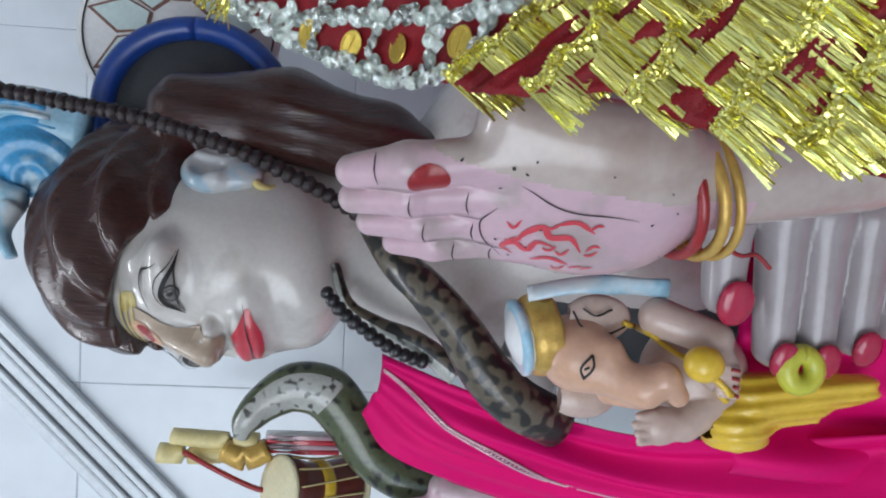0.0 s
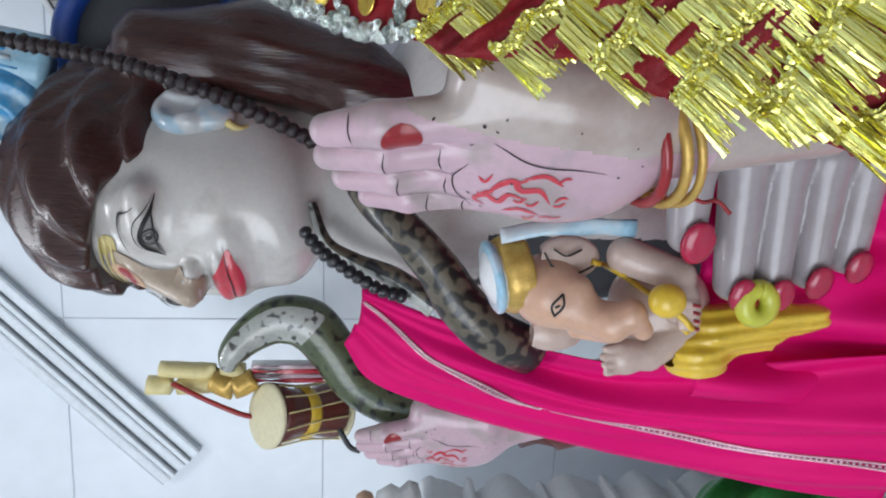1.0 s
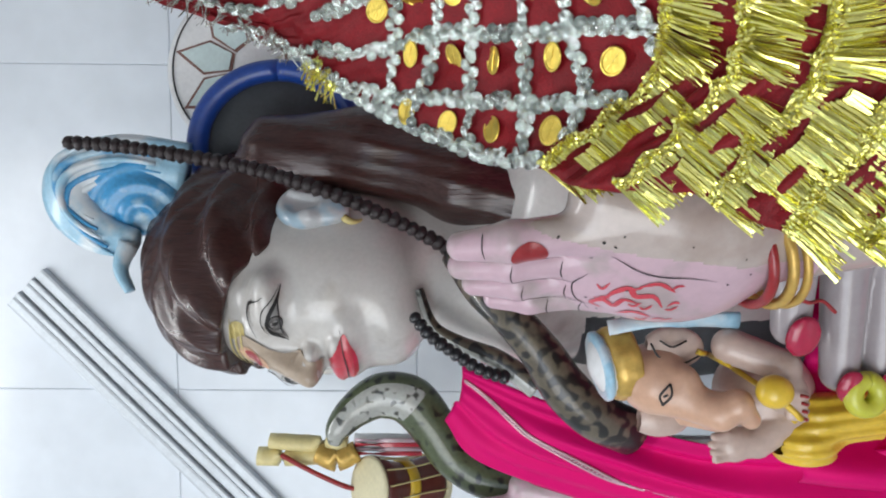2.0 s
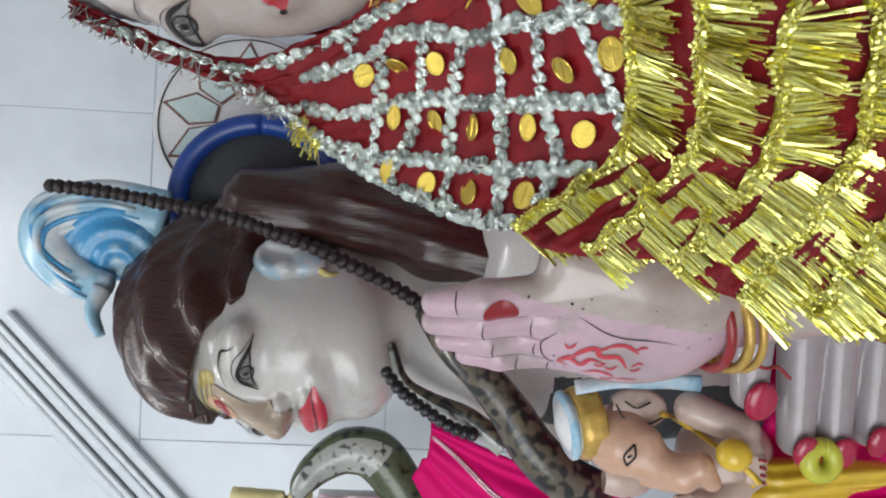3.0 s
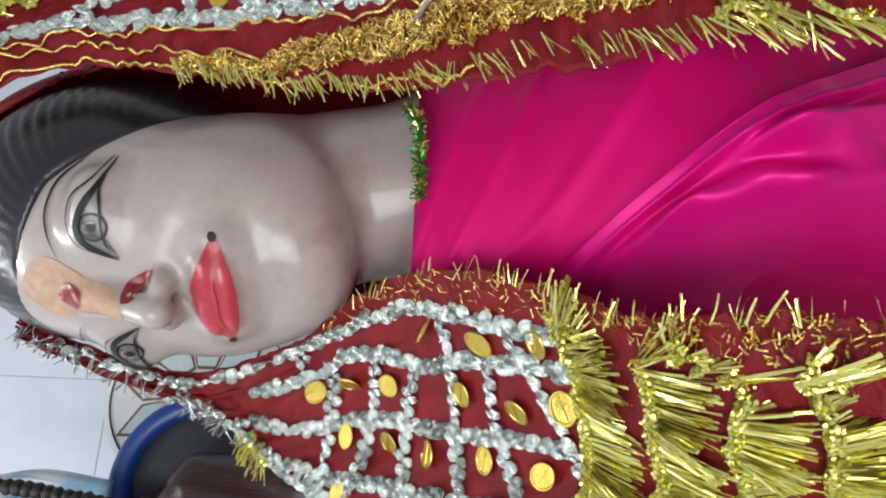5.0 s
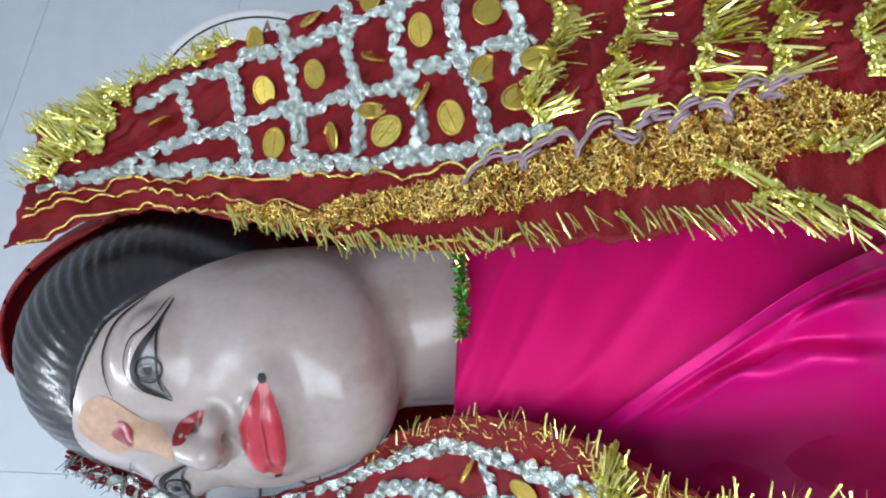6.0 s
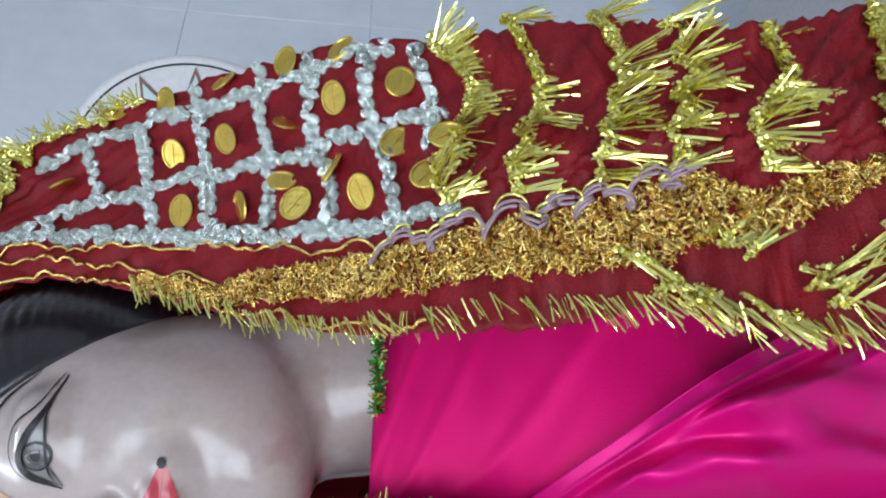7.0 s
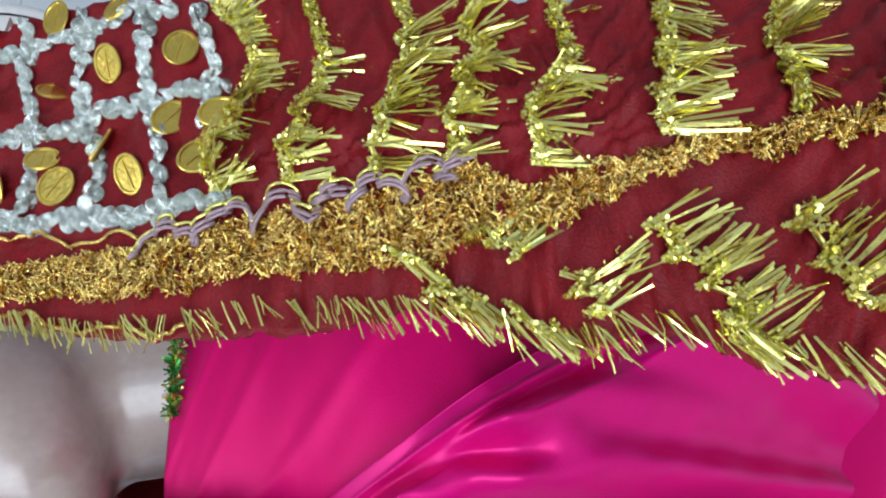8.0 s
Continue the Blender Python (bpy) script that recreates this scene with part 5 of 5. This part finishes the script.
add_form(child, child_skin, (-0.18, 0.35, 1.02), (-0.01, 0.50, 1.22), 0.0026, 0)
add_form(child, child_limb, (-0.18, 0.35, 1.03), (0.0, 0.45, 1.19), 0.0024, 1)
add_form(child, child_cloth, (-0.18, 0.36, 0.90), (-0.05, 0.47, 1.08), 0.0026, 2)
add_form(child, lambda p: ell(p, (-0.078, 0.362, 1.106), (0.013, 0.012, 0.014)), (-0.10, 0.342, 1.085), (-0.055, 0.385, 1.125), 0.0025, 2)
M_CROWN = pose(-0.070, 0.428, 1.197, 4, -12, 0) @ Matrix.Diagonal((0.80, 0.85, 0.85, 1))
v, f = lathe([(0.037, 0.0), (0.041, 0.004), (0.039, 0.010), (0.040, 0.018), (0.037, 0.026), (0.033, 0.028)], 30)
v = [(x * (1 + 0.03 * math.cos(11 * math.atan2(y, x))), y * (1 + 0.03 * math.cos(11 * math.atan2(y, x))), z) for x, y, z in v]
child.add(moved(v, M_CROWN), f, 3)
v, f = lathe([(0.034, 0.026), (0.034, 0.030), (0.029, 0.036), (0.018, 0.041), (0.008, 0.044), (0.0001, 0.045)], 24)
child.add(moved(v, M_CROWN), f, 9)
v, f = lathe([(0.035, 0.029), (0.0375, 0.031), (0.0375, 0.035), (0.034, 0.037)], 24)
child.add(moved(v, M_CROWN), f, 4)
ch = lambda p: child_skin(p)
for line in ([(-0.097, 1.183), (-0.089, 1.1855), (-0.079, 1.178)], [(-0.097, 1.183), (-0.088, 1.1775), (-0.079, 1.178)], [(-0.090, 1.183), (-0.089, 1.1815), (-0.088, 1.180)]):
    c = spline(line, 12)
    q = onto(ch, c[:, 0], c[:, 1], front=0.30)
    v, f = tube(q, 0.0010, 5)
    child.add(v, f, 6)
c = spline([(-0.058, 1.150), (-0.066, 1.128), (-0.085, 1.100), (-0.112, 1.072)], 20)
v, f = tube(onto(child_limb, c[:, 0], c[:, 1], front=0.30), 0.0026, 6)
child.add(v, f, 2)
for pts in ([(-0.050, 0.400, 1.190), (-0.062, 0.398, 1.182), (-0.066, 0.398, 1.165), (-0.060, 0.400, 1.150)], [(-0.048, 0.402, 1.182), (-0.053, 0.401, 1.172), (-0.048, 0.402, 1.160)]):
    v, f = tube(spline(pts, 16), 0.0009, 5)
    child.add(v, f, 6)
for k in range(4):
    v, f = tube([(-0.081 - 0.006 * k, 0.3625, 1.086 - 0.001 * k), (-0.082 - 0.006 * k, 0.3615, 1.080)], 0.0014, 5)
    child.add(v, f, 7)
a = np.linspace(0, 2 * math.pi, 33)
v, f = tube(np.stack([-0.078 + 0.011 * np.cos(a), np.full(33, 0.356), 1.040 + 0.010 * np.sin(a)], 1), 0.0075, 8, up=(0, 1, 0))
child.add(v, f, 8)
v, f = tube(spline([(-0.040, 0.412, 1.222), (-0.030, 0.402, 1.180), (-0.030, 0.398, 1.120)], 16), [0.0075] * 16, 10, flat=0.5)
child.add(v, f, 4)
tagged(child.make("child_statue", [PEACH, CHILDSKIN, YELLOW, GOLDPAINT, BLUEPAINT, SKYBLUE, LINE, REDPAINT, LIME, WHITEPAINT]),
       "small painted statue of an elephant-headed child in yellow cloth", "statue")

# ---- pink shawl over the god's arm ----
shawl = tagged(new("shawl"), "magenta satin shawl with a thin silver border stripe", "shawl")
SHAWL = [
    [(-0.160, 0.745, 1.330), (-0.178, 0.738, 1.330), (-0.205, 0.735, 1.335), (-0.236, 0.755, 1.352)],
    [(-0.176, 0.660, 1.235), (-0.205, 0.650, 1.245), (-0.240, 0.665, 1.275), (-0.270, 0.715, 1.315)],
    [(-0.182, 0.590, 1.155), (-0.215, 0.585, 1.165), (-0.252, 0.605, 1.195), (-0.290, 0.660, 1.215)],
    [(-0.180, 0.520, 1.080), (-0.220, 0.525, 1.085), (-0.258, 0.550, 1.105), (-0.300, 0.600, 1.105)],
    [(-0.155, 0.450, 1.000), (-0.205, 0.455, 1.000), (-0.250, 0.490, 1.015), (-0.300, 0.530, 1.005)],
    [(-0.135, 0.410, 0.930), (-0.190, 0.415, 0.925), (-0.245, 0.450, 0.940), (-0.300, 0.480, 0.920)],
    [(-0.125, 0.390, 0.850), (-0.180, 0.390, 0.840), (-0.240, 0.420, 0.840), (-0.300, 0.450, 0.830)],
]


def shawl_wave(u, v):
    a = 0.010 * np.exp(-((v - 0.34) / 0.06) ** 2) + 0.006 * np.sin(14 * v + 0.5 * u) + 0.003 * np.sin(31 * v + 1.4 * u)
    z = np.zeros_like(u)
    return np.stack([-0.3 * a, -a, z], 1)


DS = Drape(SHAWL, wave=shawl_wave)
v, f = DS.sheet(90, 60)
obj("cloth", v, f, PINK, parent=shawl)
u = np.linspace(0.05, 6, 240)
vv = np.interp(u, [0, 1, 3, 6], [0.30, 0.46, 0.62, 0.72])
for k in (-0.014, 0.014):
    q, a, b, nn = DS.basis(u, vv + k)
    v, f = tube(q + nn * 0.001, 0.0016, 6)
    obj("silver_stripe", v, f, SILVERTHREAD, parent=shawl)
q, a, b, nn = DS.basis(u, vv)
dots = Soup()
for i in range(0, 240, 2):
    w, g = lathe([(0.0001, 0), (0.002, 0.0), (0.0014, 0.0012), (0.0001, 0.0016)], 6)
    dots.add(np.array(w) @ np.stack([a[i], b[i], nn[i]]) + q[i] + nn[i] * 0.001, g)
tagged(dots.make("sequin", [SILVERTHREAD], parent=shawl), kind="stuff")
# gathered lower cloth in the goddess's lap
lap = tagged(new("lap_cloth"), "gathered magenta satin cloth under the child", "cloth")
LAP = [[(-0.185 + 0.072 * j, 0.430 - 0.012 * i + 0.006 * abs(j - 2), 1.040 - 0.068 * i + 0.008 * j) for j in range(5)] for i in range(5)]
DLAP = Drape(LAP, wave=lambda u, v: np.stack([0 * u, -0.012 * np.sin(16 * v + 1.5 * u) - 0.006 * np.sin(37 * v - u), 0.006 * np.sin(9 * v)], 1))
v, f = DLAP.sheet(60, 70)
obj("cloth", v, f, PINK, parent=lap)

# ---- halos ----
def halo(name, c, r, turn, label, petals):
    thing = tagged(new(name), label, "halo", "halo discs")
    m = pose(*c, 90, 0, turn)
    v, f = lathe([(0.0001, 0.006), (r - 0.006, 0.006), (r, 0.003), (r, -0.003), (r - 0.006, -0.006), (0.0001, -0.006)], 64)
    obj("disc", moved(v, m), f, WHITEPAINT, parent=thing)
    for k in range(petals):
        w = 2 * math.pi * k / petals
        for a0, a1, r0, r1, material in ((-0.46, 0.46, 0.30, 0.92, RUST), (-0.40, 0.40, 0.33, 0.86, PETAL)):
            d = 2 * math.pi / petals
            pts = [(r * r0 * math.cos(w + a0 * d), r * r0 * math.sin(w + a0 * d)), (r * (r0 + r1) / 2 * math.cos(w + a0 * d), r * (r0 + r1) / 2 * math.sin(w + a0 * d)), (r * r1 * math.cos(w), r * r1 * math.sin(w)),
                   (r * (r0 + r1) / 2 * math.cos(w + a1 * d), r * (r0 + r1) / 2 * math.sin(w + a1 * d)), (r * r0 * math.cos(w + a1 * d), r * r0 * math.sin(w + a1 * d))]
            h = 0.0075 if material is RUST else 0.0090
            q = [(x, y, z) for z in (0.004, h) for x, y in pts]
            fs = [(5, 6, 7, 8, 9)] + [(i, (i + 1) % 5, 5 + (i + 1) % 5, 5 + i) for i in range(5)]
            obj("petal", moved(q, m), fs, material, smooth=False, parent=thing)
    v, f = tube([(r * 0.935 * math.cos(a), r * 0.935 * math.sin(a), 0.0066) for a in np.linspace(0, 2 * math.pi, 65)], 0.0012, 6)
    obj("ring_line", moved(v, m), f, LINE, parent=thing)
    v, f = tube([(c[0], c[1] + 0.004, c[2]), (c[0], WALL_Y + 0.004, c[2])], 0.008, 8)
    obj("bracket", v, f, ALU, parent=thing)
    return thing


halo("halo_disc", (0.245, 0.88, 1.625), 0.135, 8, "white painted halo disc with rust-edged petals", 9)
halo("halo_disc", (0.674, 0.60, 1.583), 0.170, -40, "white halo disc with pale petals behind the veil", 14)
dish = tagged(new("blue_rimmed_plate"), "round charcoal plate with a royal blue rim behind the god's head", "plate")
v, f = tube([(0.125 + 0.105 * math.cos(a), 0.80, 1.580 + 0.112 * math.sin(a)) for a in np.linspace(0, 2 * math.pi, 61)], 0.015, 12, up=(0, 1, 0))
obj("rim", v, f, BLUEDARK, parent=dish)
v, f = tube([(0.125, 0.81, 1.58), (0.125, WALL_Y + 0.004, 1.58)], 0.008, 8)
obj("bracket", v, f, ALU, parent=dish)
v, f = lathe([(0.0001, 0.004), (0.10, 0.004), (0.104, 0.0), (0.10, -0.004), (0.0001, -0.004)], 48)
obj("disc", moved(v, pose(0.125, 0.805, 1.580, 90)), f, CHAR, parent=dish)

# ---- diagonal metal strip on the wall ----
rail = tagged(new("wall_rail"), "ribbed aluminium rail fixed aslant on the tile wall", "rail")
a, b = np.array((-0.115, WALL_Y - 0.012, 2.12)), np.array((-0.59, WALL_Y - 0.012, 1.655))
d = (b - a) / np.linalg.norm(b - a)
side = np.cross(d, (0, -1, 0))
for k, (w, h) in enumerate(((0.020, 0.005), (0.012, 0.009), (0.018, 0.004), (0.012, 0.009), (0.020, 0.005))):
    o = side * (k - 2) * 0.0185
    q = [e + o + side * s * w / 2 + np.array((0, -t, 0)) for e in (a, b) for s, t in ((-1, -0.012), (-1, h * 0.7), (-0.6, h), (0.6, h), (1, h * 0.7), (1, -0.012))]
    fs = [tuple(range(5, -1, -1)), tuple(range(6, 12))] + [(i, (i + 1) % 6, 6 + (i + 1) % 6, 6 + i) for i in range(6)]
    obj("rib", q, fs, ALU, smooth=False, parent=rail)

# ---- carved finial, its screen, and the green bundle beside the god ----
post = tagged(new("carved_finial"), "white carved finial with an orange knob on the carved screen", "finial")
v, f = lathe([(0.012, 0), (0.030, 0.006), (0.034, 0.02), (0.022, 0.034), (0.030, 0.048), (0.018, 0.07), (0.0001, 0.074)], 16)
v = [(x * (1 + 0.10 * math.cos(6 * math.atan2(y, x))), y * (1 + 0.10 * math.cos(6 * math.atan2(y, x))), z) for x, y, z in v]
obj("cup", moved(v, pose(-0.548, 0.90, 1.232)), f, WHITEPAINT, parent=post)
v, f = lathe([(0.0001, 0), (0.016, 0.006), (0.020, 0.018), (0.014, 0.03), (0.0001, 0.034)], 16)
obj("knob", moved(v, pose(-0.548, 0.90, 1.304)), f, ORANGE, parent=post)


def carved(p):
    d = np.max(np.abs(p - np.array((-0.66, 0.95, 0.925))) - np.array((0.105, 0.045, 0.300)), axis=-1)
    z = p[..., 2] * 26
    edge = 0.012 * np.abs(np.sin(z)) + 0.004 * np.sin(3 * z + 40 * p[..., 0])
    ring = np.hypot(p[..., 0] + 0.60, (p[..., 2] + 0.06) % 0.12 - 0.06)
    return d + edge - 0.006 * np.sin(200 * ring)


v, f = skin(carved, (-0.79, 0.88, 0.60), (-0.52, 1.02, 1.25), 0.006)
v[:, 2] = np.maximum(v[:, 2], 0.621)
tagged(obj("carved_screen", v, f, WHITEPAINT), "white painted screen with carved scrolls beside the god", "screen")


def bundle(p):
    d = ell(p, (-0.475, 0.72, 0.735), (0.065, 0.060, 0.128))
    return d + 0.005 * np.sin(70 * p[..., 2] + 50 * p[..., 0]) + 0.003 * np.sin(160 * p[..., 1] + 40 * p[..., 2])


v, f = skin(bundle, (-0.56, 0.64, 0.59), (-0.39, 0.80, 0.88), 0.005)
v[:, 2] = np.maximum(v[:, 2], 0.622)
tagged(obj("green_bundle", v, f, GREENFOIL), "crumpled shiny green foil bundle on the plinth", "bundle")

# green foil garland at the collar
collar = tagged(new("foil_garland"), "green and gold foil garland at the blouse collar", "garland")
tuft = Soup()
c = spline([(0.40, 0.285, 1.352), (0.375, 0.262, 1.345), (0.345, 0.256, 1.343), (0.318, 0.258, 1.342)], 260)
for q in c:
    for _ in range(2):
        d = rng.normal(0, 1, 3) + np.array((0, -0.5, 0.2))
        d *= 0.0075 * rng.uniform(0.4, 1.1) / np.linalg.norm(d)
        w = np.cross(d, rng.normal(0, 1, 3))
        w *= 0.0007 / (np.linalg.norm(w) + 1e-9)
        tuft.add([q - w, q + w, q + d + w, q + d - w], [(0, 1, 2, 3)], int(rng.random() < 0.4))
tagged(tuft.make("tuft", [GREENFOIL, GOLD], smooth=False, parent=collar), kind="stuff")

# ---- wall tiles ----
TW, TH = 0.60, 0.45
me = bpy.data.meshes.new("tile")
x, z, d, e = TW / 2 - 0.0003, TH / 2 - 0.0003, 0.008, 0.0015
me.from_pydata([(-x, d, -z), (x, d, -z), (x, d, z), (-x, d, z), (-x, 0.0015, -z), (x, 0.0015, -z), (x, 0.0015, z), (-x, 0.0015, z), (-x + e, 0, -z + e), (x - e, 0, -z + e), (x - e, 0, z - e), (-x + e, 0, z - e)], [],
               [(8, 9, 10, 11), (4, 5, 9, 8), (5, 6, 10, 9), (6, 7, 11, 10), (7, 4, 8, 11), (0, 1, 5, 4), (1, 2, 6, 5), (2, 3, 7, 6), (3, 0, 4, 7)])
me.materials.append(TILE)
for i in range(-4, 5):
    for j in range(6):
        ob = new("tile", me)
        ob.parent = wall
        ob.matrix_local = pose(-0.31 + TW * (i + 0.5), WALL_Y, 0.05 + TH * (j + 0.5))
